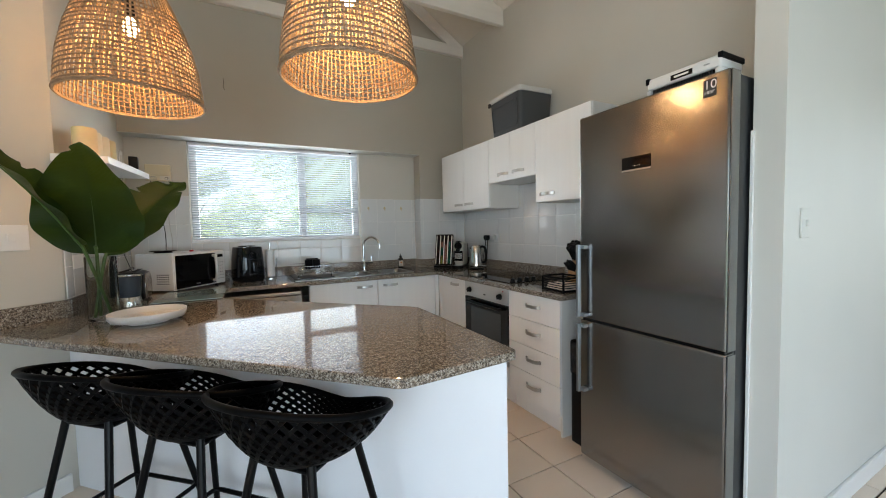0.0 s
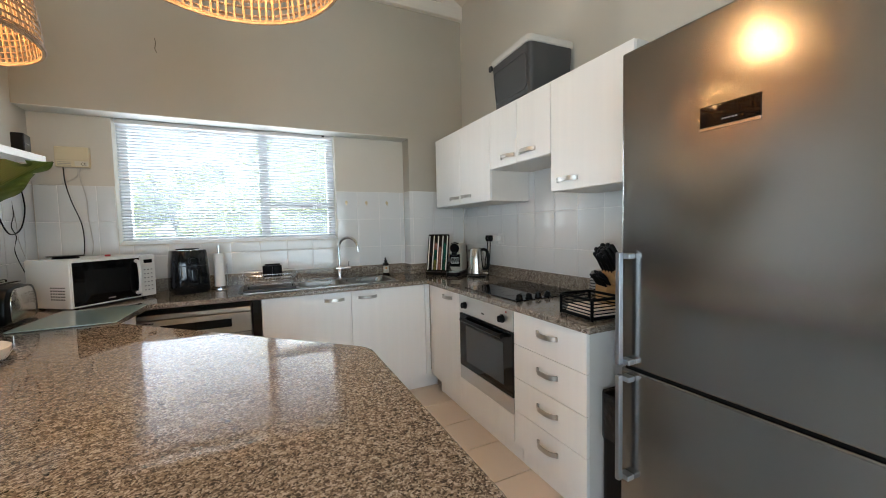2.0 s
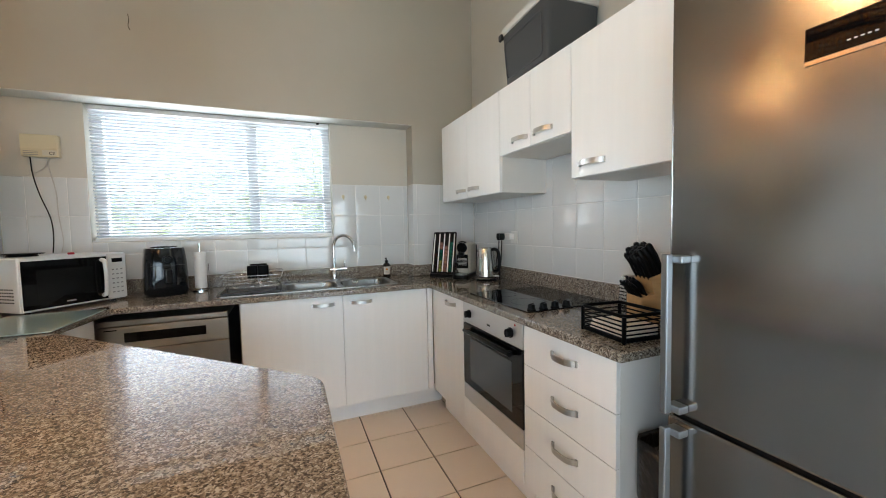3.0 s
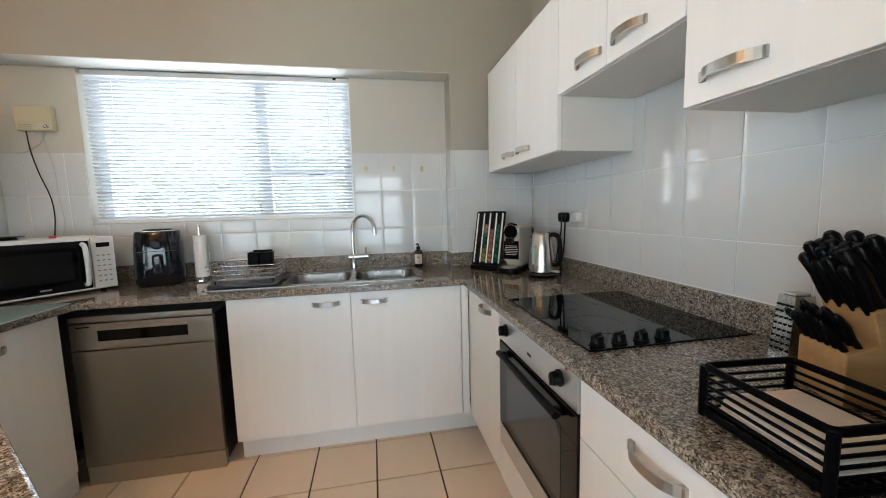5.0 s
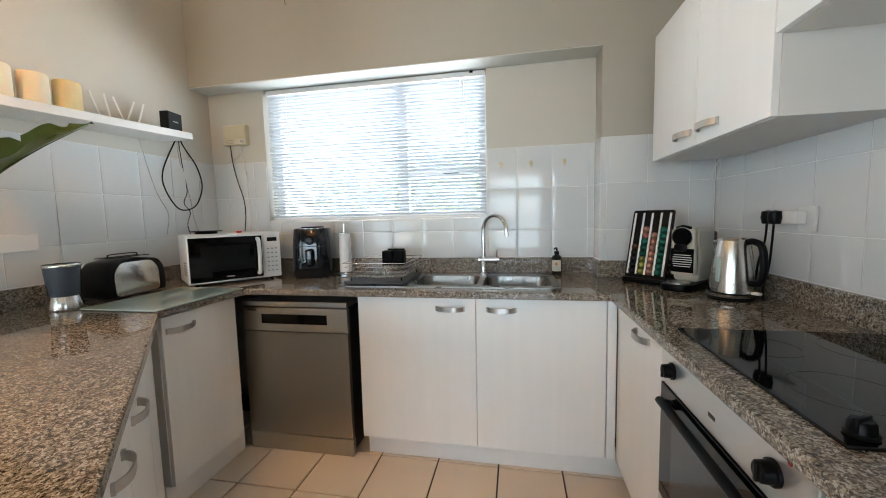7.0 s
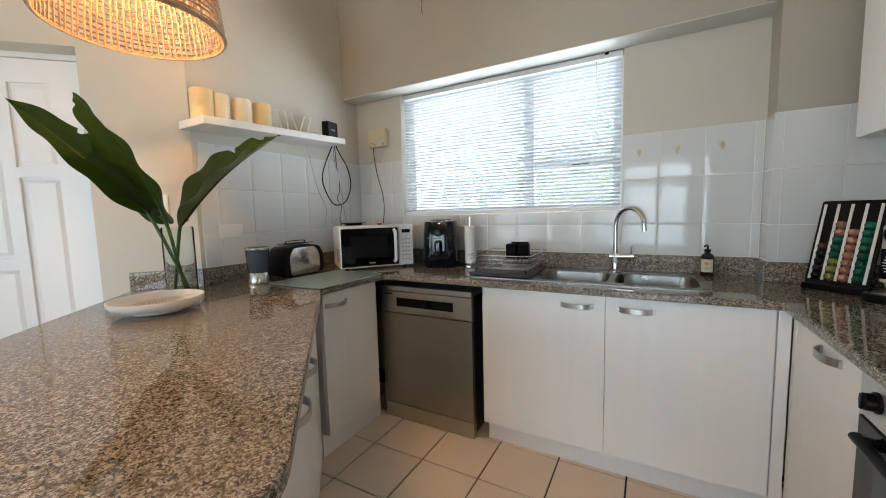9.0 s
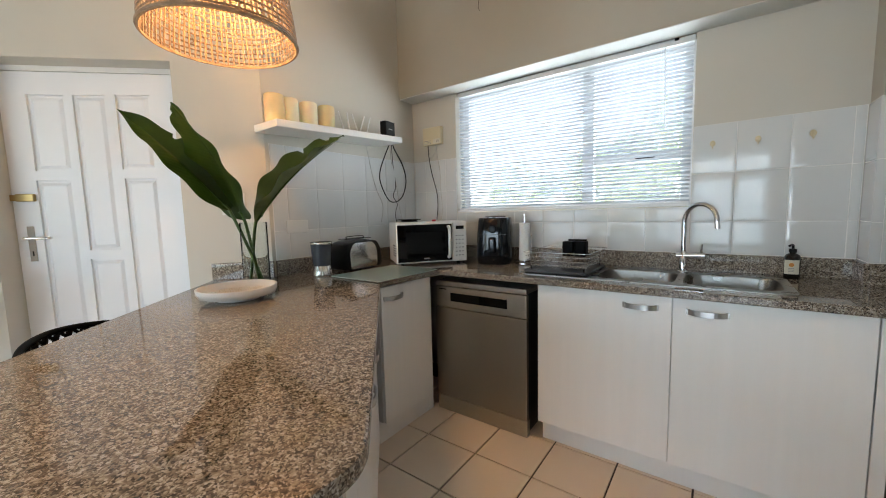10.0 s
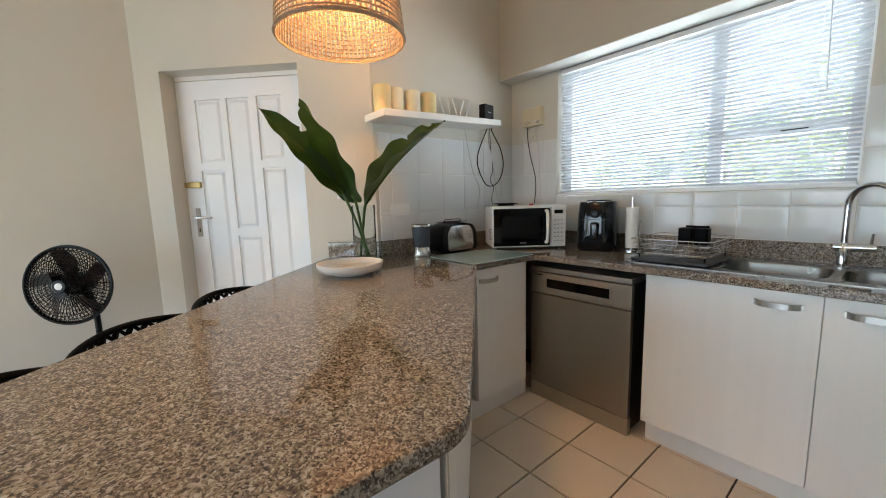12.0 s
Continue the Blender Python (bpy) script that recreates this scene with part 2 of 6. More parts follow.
RIDGE_X, SLOPE = 1.9, 0.65
Z_EAVE = 3.33


def wall_x(name, x0, x1, y0, y1, z1=5.6, mat=WALL_SHADED, label="", z0=-0.1):
    return structure(name, box((x0, y0, z0), (x1, y1, z1)), mat, label or "smooth cream painted wall", "wall")


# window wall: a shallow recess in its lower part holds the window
# above the recess the weaker light is put into a darker wall colour
structure("wall_north", prism([(2.15, 8.445), (4.655, 8.445), (4.655, 8.84), (2.15, 8.84)], 2.108, 5.6), WALL_SHADED, "cream painted wall above the kitchen window recess", "wall")
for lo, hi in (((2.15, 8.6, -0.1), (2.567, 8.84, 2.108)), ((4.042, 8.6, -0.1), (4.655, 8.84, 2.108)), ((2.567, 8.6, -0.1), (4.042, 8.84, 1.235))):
    structure("wall_recess", box(lo, hi), WALL_LIT, "cream painted recess around the kitchen window", "wall")
# added plate: light on the soffit is painted as a paler colour
structure("wall_soffit", box((2.152, 8.447, 2.1035), (4.653, 8.598, 2.1075)), WALL_WHITE, "thin plate on the recess soffit, lit look put into its pale colour", "wall")
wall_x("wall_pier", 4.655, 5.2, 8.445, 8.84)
# east, west, slanting and left walls: lit look put into the paler colour
wall_x("wall_east", 5.2, 5.4, 5.501, 8.84, mat=WALL_LIT)
wall_x("wall_west", 1.95, 2.15, 7.36, 8.84, mat=WALL_LIT)
# the wall set at 45 degrees, with the opening of the entrance door
S = math.sqrt(0.5)


def diag(s, d):
    """A point s metres along the slanting wall from its outer corner, d metres behind its face."""
    return (1.095 + S * s - S * d, 6.295 + S * s + S * d)


D0, D1, DTOP = 0.17, 1.055, 2.055
bm = prism([diag(0, 0), diag(D0, 0), diag(D0, 0.2), diag(-0.2, 0.2)], -0.1, 5.6)
prism([diag(D1, 0), diag(1.492, 0), (2.15, 7.36), (1.95, 7.5), diag(D1, 0.2)], -0.1, 5.6, bm=bm)
prism([diag(D0, 0), diag(D1, 0), diag(D1, 0.2), diag(D0, 0.2)], DTOP, 5.6, bm=bm)
structure("wall_slanting", bm, WALL_LIT, "cream painted wall set at an angle around the entrance door", "wall")
# opening made up so the added west light can enter
bm = box((0.9, 4.8, -0.1), (1.095, 6.295, 5.6))
box((0.9, 0.6, -0.1), (1.095, 1.6, 5.6), bm=bm)
box((0.9, 1.6, 2.35), (1.095, 4.8, 5.6), bm=bm)
structure("wall_left", bm, WALL_LIT, "cream painted wall with an added wide opening for unseen terrace doors", "wall")
# stub wall beside the fridge and the passage behind it
wall_x("wall_stub", 4.738, 9.2, 5.40, 5.50, mat=WALL_WHITE, label="pale painted wall beside the fridge")
structure("wall_south_side", box((0.9, 0.5, -0.1), (1.25, 0.7, 5.6)), WALL_SHADED)
bm = box((5.55, 0.5, -0.1), (9.2, 0.7, 5.6))
box((1.25, 0.5, 2.35), (5.55, 0.7, 5.6), bm=bm)
structure("wall_south", bm, WALL_SHADED, "cream painted wall around the wide garden doors", "wall")
bm = box((9.0, 0.7, -0.1), (9.2, 3.0, 5.6))
box((9.0, 4.8, -0.1), (9.2, 5.4, 5.6), bm=bm)
box((9.0, 3.0, 2.3), (9.2, 4.8, 5.6), bm=bm)
box((9.0, 3.0, -0.1), (9.2, 4.8, 0.75), bm=bm)
structure("wall_far_east", bm, WALL_SHADED, "cream painted wall with an added unseen window", "wall")

# sloping ceiling, rising from the hob wall
bm = bmesh.new()
top = Z_EAVE + (5.2 - RIDGE_X) * SLOPE
for y0, y1 in ((0.4, 9.0),):
    prof = [(9.4, Z_EAVE - 0.1), (5.2, Z_EAVE), (RIDGE_X, top), (0.6, top - 1.3 * SLOPE), (0.6, top - 1.3 * SLOPE + 0.15), (RIDGE_X, top + 0.15), (5.2, Z_EAVE + 0.15), (9.4, Z_EAVE + 0.1)]
    a = [bm.verts.new((x, y0, z)) for x, z in prof]
    b = [bm.verts.new((x, y1, z)) for x, z in prof]
    for i in range(8):
        bm.faces.new((a[i], a[(i + 1) % 8], b[(i + 1) % 8], b[i]))
    bm.faces.new(a[::-1])
    bm.faces.new(b)
structure("ceiling", bm, CEILING, "sloping pale painted ceiling", "ceiling")


def roof_truss(y0, y1, zb, zt):
    t = thing("roof_truss", "white painted timber roof truss under the sloping ceiling", "beam", 5.2, y0, zb, group="roof trusses")
    t["kind"] = "structure"
    part("tie_beam", box((-4.0, 0, 0), (-0.002, y1 - y0, zt - zb), 0.006), BEAM, t)
    L = 3.3
    bm = bmesh.new()
    z0 = Z_EAVE - zb - 0.14
    vs = [(-0.002, z0), (-L, z0 + L * SLOPE), (-L, z0 + L * SLOPE + 0.13), (-0.002, z0 + 0.13)]
    a = [bm.verts.new((x, 0.008, z)) for x, z in vs]
    b = [bm.verts.new((x, y1 - y0 - 0.008, z)) for x, z in vs]
    for i in range(4):
        bm.faces.new((a[i], a[(i + 1) % 4], b[(i + 1) % 4], b[i]))
    bm.faces.new(a[::-1]), bm.faces.new(b)
    part("rafter", bm, BEAM, t)
    return t


roof_truss(8.395, 8.443, 3.205, 3.315)
roof_truss(7.66, 7.705, 3.19, 3.36)

# skirting
bm = bmesh.new()
prism([diag(1.06, -0.014), diag(1.46, -0.014), diag(1.46, 0.0), diag(1.06, 0.0)], 0, 0.09, bm=bm)
prism([diag(0.0, -0.014), diag(D0 - 0.01, -0.014), diag(D0 - 0.01, 0.0), diag(0.0, 0.0)], 0, 0.09, bm=bm)
structure("baseboard_slanting", bm, TRIM, "white painted skirting board", "baseboard")
structure("baseboard_stub", box((4.735, 5.386, 0), (9.0, 5.40, 0.09), 0.004), TRIM, "white painted skirting board", "baseboard")
structure("trim_stub", box((4.726, 5.492, 0), (4.737, 5.5035, 1.66), 0.002), TRIM, "narrow white vertical trim strip on the wall end", "trim")
structure("baseboard_left", box((1.095, 4.8, 0), (1.109, 6.29, 0.09), 0.004), TRIM, "white painted skirting board", "baseboard")


# ---- worktop ----
A, B, C, D2, D3 = (3.352, 5.706), (3.776, 5.736), (3.78, 6.572), (2.802, 7.548), (2.845, 7.985)
outline = [diag(1.18, 0), A, B, C, D2, D3, (4.605, 7.985), (4.605, 6.37), (5.2, 6.37), (5.2, 8.445), (4.655, 8.445), (4.655, 8.6), (2.15, 8.6), (2.15, 7.36)]
worktop = thing("worktop", "polished brown speckled granite worktop on the white units", "worktop")
hole = [(3.68, 8.12), (4.385, 8.12), (4.385, 8.44), (3.68, 8.44)]
slab = rounded(outline, [0.02, 0.03, 0.03, 0.05, 0.03, 0.02, 0.01, 0.01, 0, 0, 0, 0, 0, 0])
part("slab", prism(slab, 0.868, 0.90, bevel=0.006, holes=[hole]), GRANITE, worktop)
bm = box((2.17, 8.58, 0.9), (4.655, 8.6, 0.99), 0.003)
part("upstand", bm, GRANITE, worktop)
part("upstand", box((4.655, 8.425, 0.9), (5.18, 8.445, 0.99), 0.003), GRANITE, worktop)
part("upstand", box((4.635, 8.425, 0.9), (4.655, 8.58, 0.99), 0.003), GRANITE, worktop)
part("upstand", box((5.18, 6.37, 0.9), (5.2, 8.445, 0.99), 0.003), GRANITE, worktop)
part("upstand", box((2.15, 7.368, 0.9), (2.17, 8.6, 0.99), 0.003), GRANITE, worktop)
part("upstand", prism([diag(1.18, -0.02), diag(1.50, -0.02), diag(1.50, 0), diag(1.18, 0)], 0.9, 0.99, bevel=0.003), GRANITE, worktop)


# ---- units ----
def bow_handle(parent, x, y, z, width=0.13, upright=False, rz=0.0, mat=NICKEL):
    """A flat bow handle on a front that faces -y locally; rz turns it about z."""
    pts, n = [], 12
    for i in range(n + 1):
        u = i / n * 2 - 1
        pts.append((u * width / 2, -0.026 * (1 - abs(u) ** 3.2) - 0.004))
    bm = bmesh.new()
    h = 0.011
    rows = []
    for i, (px, py) in enumerate(pts):
        a = max(0, i - 1)
        b2 = min(n, i + 1)
        tx, ty = pts[b2][0] - pts[a][0], pts[b2][1] - pts[a][1]
        L = math.hypot(tx, ty)
        nx, ny = -ty / L * 0.0025, tx / L * 0.0025
        rows.append([bm.verts.new(v) for v in ((px - nx, py - ny, -h), (px + nx, py + ny, -h), (px + nx, py + ny, h), (px - nx, py - ny, h))])
    for p, q in zip(rows, rows[1:]):
        for k in range(4):
            bm.faces.new((p[k], p[(k + 1) % 4], q[(k + 1) % 4], q[k]))
    bm.faces.new(rows[0][::-1]), bm.faces.new(rows[-1])
    for s in (-1, 1):
        box((s * width / 2 - 0.006, -0.008, -h), (s * width / 2 + 0.006, 0.001, h), bm=bm)
    bmesh.ops.transform(bm, matrix=pose(x, y, z, 0, 90 if upright else 0, rz), verts=bm.verts)
    return part("handle", bm, mat, parent, "curved brushed metal handle")


def front(parent, name, x0, x1, z0, z1, y=0.0, handle=None, gap=0.0015, mat=LAMINATE):
    """A door or drawer front in the unit's own frame: it faces -y, and its face lies at y."""
    d = part(name, box((x0 + gap, y, z0 + gap), (x1 - gap, y + 0.018, z1 - gap), 0.0015), mat, parent)
    if handle:
        bow_handle(d, handle[0], y, handle[1])
    return d


UNITS = "white kitchen base units"
# unit under the sink
u = thing("sink_cabinet", "white two-door base unit under the sink", "cabinet", 3.432, 8.03, 0, group=UNITS)
part("body", box((0, 0.0185, 0.13), (1.19, 0.52, 0.70)), CARCASS, u)
part("body_rim", box((0, 0.0185, 0.70), (1.19, 0.05, 0.866)), CARCASS, u)
front(u, "door", 0.002, 0.59, 0.13, 0.862, handle=(0.47, 0.81))
front(u, "door", 0.59, 1.168, 0.13, 0.862, handle=(0.71, 0.81))
front(u, "filler", 1.17, 1.211, 0.13, 0.862)
part("plinth", box((0.0, 0.075, 0.0), (1.30, 0.095, 0.13), 0.002), LAMINATE, u)
# hob side: corner door, oven, drawers
u = thing("corner_cabinet", "white one-door base unit beside the oven", "cabinet", 4.645, 7.995, 0, -90, group=UNITS)
part("body", box((0.0, 0.0185, 0.13), (0.465, 0.53, 0.866)), CARCASS, u)
front(u, "corner_post", -0.034, 0.004, 0.13, 0.862)
front(u, "door", 0.005, 0.465, 0.13, 0.862, handle=(0.29, 0.81))
part("plinth", box((0.02, 0.06, 0.0), (1.07, 0.08, 0.13), 0.002), LAMINATE, u)
u = thing("drawer_cabinet", "white base unit with four drawers", "cabinet", 4.645, 6.922, 0, -90, group=UNITS)
part("body", box((0.0, 0.0185, 0.13), (0.484, 0.545, 0.866)), CARCASS, u)
for i in range(4):
    z = 0.135 + i * 0.182
    front(u, "drawer", 0.002, 0.502, z, z + 0.182, handle=(0.262, z + 0.105))
part("side_panel", box((0.485, 0.0185, 0.0), (0.501, 0.545, 0.866), 0.001), CARCASS, u)
part("plinth", box((0.002, 0.06, 0.0), (0.484, 0.08, 0.13), 0.002), LAMINATE, u)
# unit under the microwave, and the drawers of the bar
u = thing("corner_cabinet", "white one-door base unit beside the dishwasher", "cabinet", 2.79, 7.555, 0, 90, group=UNITS)
part("body", box((0.0, 0.0185, 0.13), (0.43, 0.6, 0.866)), CARCASS, u)
front(u, "door", 0.002, 0.41, 0.13, 0.862, handle=(0.09, 0.80))
part("plinth", box((0.0, 0.05, 0.0), (0.47, 0.07, 0.13), 0.002), LAMINATE, u)

# the bar under the worktop
bar = thing("breakfast_bar", "white painted breakfast bar cabinet under the granite worktop", "counter")
# kitchen side: fronts at 45 degrees between the end panel and the corner filler
CS = (3.738, 6.56)


def bar_pt(s, d):
    """A point s metres from the bar's end along its kitchen side and d metres into the unit."""
    return (CS[0] - S * s - S * d, CS[1] + S * s - S * d)


part("bar_panel", prism([(3.738, 5.752), (3.738, 6.545), (3.714, 6.545), (3.714, 5.79), (2.165, 7.41), (2.145, 7.36)], 0.0, 0.866), PANELPAINT, bar)
part("body", prism([(3.70, 5.83), (3.70, 6.48), bar_pt(0.03, 0.02), bar_pt(1.30, 0.02), (2.40, 7.53), (2.26, 7.36)], 0.10, 0.866), CARCASS, bar)
part("edge_strip", prism([bar_pt(0.0, 0), bar_pt(0.03, 0), bar_pt(0.03, 0.02), (3.714, 6.546)], 0.0, 0.866), NICKEL, bar, "grey metal edge strip")
part("plinth", prism([bar_pt(0.03, 0.05), bar_pt(1.33, 0.05), bar_pt(1.33, 0.07), bar_pt(0.03, 0.07)], 0.0, 0.10), LAMINATE, bar)


def bar_front(s0, s1, hs):
    d = part("door", prism([bar_pt(s0 + 0.0015, 0), bar_pt(s1 - 0.0015, 0), bar_pt(s1 - 0.0015, 0.018), bar_pt(s0 + 0.0015, 0.018)], 0.13, 0.862), LAMINATE, bar)
    h = bar_pt(hs, 0)
    bow_handle(d, h[0], h[1], 0.735, rz=135)


part("filler", prism([bar_pt(0.032, 0), bar_pt(0.188, 0), bar_pt(0.188, 0.018), bar_pt(0.032, 0.018)], 0.1, 0.862), LAMINATE, bar)
bar_front(0.19, 0.64, 0.49)
bar_front(0.64, 1.09, 0.79)
part("filler", prism([bar_pt(1.092, 0), bar_pt(1.33, 0), bar_pt(1.33, 0.018), bar_pt(1.092, 0.018)], 0.1, 0.862), LAMINATE, bar)

# ---- windows and doors ----
win = thing("window_1", "white framed kitchen window with a fixed and an opening pane", "window", 0, 0, 0)
win["kind"] = "structure"
WX0, WX1, WZ0, WZ1, WY = 2.568, 4.041, 1.236, 2.107, 8.70
FRAME = relief(material("window_frame_paint", (0.78, 0.79, 0.80), 0.35), 60, 0.05)
GLASS = bpy.data.materials.new("window_glass")
GLASS.use_nodes = True
gt_ = GLASS.node_tree
gt_.nodes.remove(gt_.nodes["Principled BSDF"])
clear_, shine_, fres_, gmix_ = [gt_.nodes.new(k) for k in ("ShaderNodeBsdfTransparent", "ShaderNodeBsdfGlossy", "ShaderNodeFresnel", "ShaderNodeMixShader")]
shine_.inputs["Roughness"].default_value, fres_.inputs["IOR"].default_value = 0.01, 1.45
gt_.links.new(fres_.outputs[0], gmix_.inputs[0])
# a little dust and veiling glare, mixed in as pale translucent haze
haze_, dmix_ = gt_.nodes.new("ShaderNodeBsdfTranslucent"), gt_.nodes.new("ShaderNodeMixShader")
haze_.inputs[0].default_value, dmix_.inputs[0].default_value = (0.85, 0.88, 0.9, 1), 0.045
gt_.links.new(clear_.outputs[0], dmix_.inputs[1])
gt_.links.new(haze_.outputs[0], dmix_.inputs[2])
gt_.links.new(dmix_.outputs[0], gmix_.inputs[1])
gt_.links.new(shine_.outputs[0], gmix_.inputs[2])
gt_.links.new(gmix_.outputs[0], gt_.nodes["Material Output"].inputs[0])
bm = box((WX0, WY, WZ0), (WX0 + 0.055, WY + 0.05, WZ1), 0.004)
for a, b in (((WX1 - 0.055, WY, WZ0), (WX1, WY + 0.05, WZ1)), ((WX0 + 0.056, WY, WZ0), (WX1 - 0.056, WY + 0.05, WZ0 + 0.045)), ((WX0 + 0.056, WY, WZ1 - 0.045), (WX1 - 0.056, WY + 0.05, WZ1)),
             ((3.457, WY - 0.004, WZ0 + 0.046), (3.526, WY + 0.05, WZ1 - 0.046)), ((3.527, WY, 1.50), (WX1 - 0.056, WY + 0.05, 1.555))):
    box(a, b, 0.004, bm=bm)
part("window_frame", bm, FRAME, win)
part("window_sill", box((WX0, 8.602, WZ0 - 0.0), (WX1, WY - 0.001, WZ0 + 0.012), 0.003), FRAME, win)
for a, b in (((2.623, 1.281), (3.457, 2.062)), ((3.526, 1.555), (3.986, 2.062)), ((3.526, 1.281), (3.986, 1.50))):
    p = part("pane", box((a[0], WY + 0.02, a[1]), (b[0], WY + 0.026, b[1])), GLASS, win)
    p.visible_shadow = False
part("latch", box((3.76, WY - 0.022, 1.515), (3.86, WY - 0.006, 1.53), 0.004), BLACK, win, "dark window catch")

# venetian blind
SLAT = material("blind_slat", (0.60, 0.625, 0.66), 0.4, Transmission_Weight=0.0)
t_, b_ = nodes_of(SLAT)
tr = t_.nodes.new("ShaderNodeBsdfTranslucent")
tr.inputs[0].default_value = (0.8, 0.84, 0.9, 1)
mx = t_.nodes.new("ShaderNodeMixShader")
mx.inputs[0].default_value = 0.10
t_.links.new(b_.outputs[0], mx.inputs[1])
t_.links.new(tr.outputs[0], mx.inputs[2])
t_.links.new(mx.outputs[0], t_.nodes["Material Output"].inputs[0])
blind = thing("venetian_blind", "white slatted venetian blind hanging half open in the window", "blind", 3.3045, 8.635, 2.098)
part("headrail", box((-0.731, -0.014, -0.022), (0.731, 0.014, 0.008), 0.003), FRAME, blind)
bm = bmesh.new()
rows = []
for i in range(7):
    u = i / 6 - 0.5
    y, z = u * 0.025, 0.0022 * (1 - (2 * u) ** 2)
    rows.append([bm.verts.new((x, y, z + dz)) for x, dz in ((-0.727, 0), (0.727, 0), (0.727, 0.0006), (-0.727, 0.0006))])
for p, q in zip(rows, rows[1:]):
    for k in range(4):
        bm.faces.new((p[k], p[(k + 1) % 4], q[(k + 1) % 4], q[k]))
bm.faces.new(rows[0][::-1]), bm.faces.new(rows[-1])
slat = part("slat", bm, SLAT, blind, smooth=30)
slat.matrix_basis = pose(0, 0, -0.034, -24, 0, 0)
for i in range(1, 39):
    s = new("slat", slat.data)
    s.parent = blind
    s.matrix_basis = pose(random.uniform(-0.001, 0.001), 0, -0.034 - i * 0.0209, -24 + random.uniform(-1.5, 1.5), 0, random.uniform(-0.05, 0.05))
part("bottom_rail", box((-0.729, -0.013, -0.852), (0.729, 0.013, -0.838), 0.003), FRAME, blind)
for x in (-0.58, 0.0, 0.58):
    part("ladder_cord", tube([(x, -0.0145, -0.02), (x, -0.0145, -0.845)], 0.0009, 5), FRAME, blind)
part("tilt_wand", tube([(0.60, -0.03, -0.03), (0.61, -0.032, -0.45)], 0.003, 6), FRAME, blind)
part("head_bracket", box((0.64, -0.018, -0.004), (0.66, -0.0145, 0.009)), BLACK, blind)

# entrance door with seven raised panels, its frame and furniture
door = thing("door_1", "white painted closed entrance door with raised panels", "door", *diag(0.17, 0.115), 0.0, 45)
door["kind"] = "structure"
bm = box((0.002, 0.012, 0.006), (0.84, 0.05, 2.024), 0.002)
DP = [(0.125, 0.30, 1.512, 1.908), (0.339, 0.495, 1.08, 1.91), (0.543, 0.71, 1.518, 1.915), (0.123, 0.29, 0.66, 1.463), (0.336, 0.507, 0.25, 1.03), (0.548, 0.712, 0.73, 1.468), (0.125, 0.29, 0.25, 0.61), (0.548, 0.712, 0.25, 0.68)]
part("leaf", bm, DOORPAINT, door)
stile = bmesh.new()
grid_x, grid_z = sorted({v for p in DP for v in p[:2]} | {0.002, 0.84}), sorted({v for p in DP for v in p[2:]} | {0.006, 2.024})
for x0, x1 in zip(grid_x, grid_x[1:]):
    for z0, z1 in zip(grid_z, grid_z[1:]):
        cx, cz = (x0 + x1) / 2, (z0 + z1) / 2
        if not any(p[0] < cx < p[1] and p[2] < cz < p[3] for p in DP):
            vs = [stile.verts.new(v) for v in ((x0, 0, z0), (x1, 0, z0), (x1, 0, z1), (x0, 0, z1))]
            stile.faces.new(vs)
bmesh.ops.remove_doubles(stile, verts=stile.verts, dist=0.0005)
out = bmesh.ops.extrude_face_region(stile, geom=stile.faces[:])
bmesh.ops.translate(stile, verts=[g for g in out["geom"] if isinstance(g, bmesh.types.BMVert)], vec=(0, 0.0118, 0))
part("rails_and_stiles", stile, DOORPAINT, door)
for p in DP:
    bm = bmesh.new()
    o, i_, m_ = 0.004, 0.028, 0.012
    ring0 = [bm.verts.new(v) for v in ((p[0] + o, 0.0117, p[2] + o), (p[1] - o, 0.0117, p[2] + o), (p[1] - o, 0.0117, p[3] - o), (p[0] + o, 0.0117, p[3] - o))]
    ring1 = [bm.verts.new(v) for v in ((p[0] + m_, 0.0112, p[2] + m_), (p[1] - m_, 0.0112, p[2] + m_), (p[1] - m_, 0.0112, p[3] - m_), (p[0] + m_, 0.0112, p[3] - m_))]
    ring2 = [bm.verts.new(v) for v in ((p[0] + i_, 0.003, p[2] + i_), (p[1] - i_, 0.003, p[2] + i_), (p[1] - i_, 0.003, p[3] - i_), (p[0] + i_, 0.003, p[3] - i_))]
    for r0, r1 in ((ring0, ring1), (ring1, ring2)):
        for k in range(4):
            bm.faces.new((r0[k], r0[(k + 1) % 4], r1[(k + 1) % 4], r1[k]))
    bm.faces.new(ring2)
    part("raised_panel", bm, DOORPAINT, door)
bm = box((0.052, -0.004, 1.03), (0.088, 0.0, 1.22), 0.0015)
part("lock_plate", bm, CHROME, door, "chrome lock plate")
part("keyhole", box((0.067, -0.0045, 1.06), (0.073, -0.004, 1.085)), BLACK, door)
part("lever", tube(curve_points([(0.07, -0.002, 1.158), (0.07, -0.04, 1.158), (0.085, -0.052, 1.158), (0.2, -0.052, 1.156)], 6), 0.008, 8), CHROME, door, "chrome lever handle", smooth=True)
BRASS = material("aged_brass", (0.42, 0.30, 0.13), 0.3, 1.0)
bm = box((0.03, -0.02, 1.352), (0.115, 0.0, 1.392), 0.004)
box((-0.03, -0.012, 1.356), (0.028, 0.0, 1.388), 0.003, bm=bm)
part("night_latch", bm, BRASS, door, "brass night latch")
bm = bmesh.new()
box((-0.045, 0.0, 0.0), (-0.001, 0.06, 2.075), 0.003, bm=bm)
box((0.842, 0.0, 0.0), (0.886, 0.06, 2.075), 0.003, bm=bm)
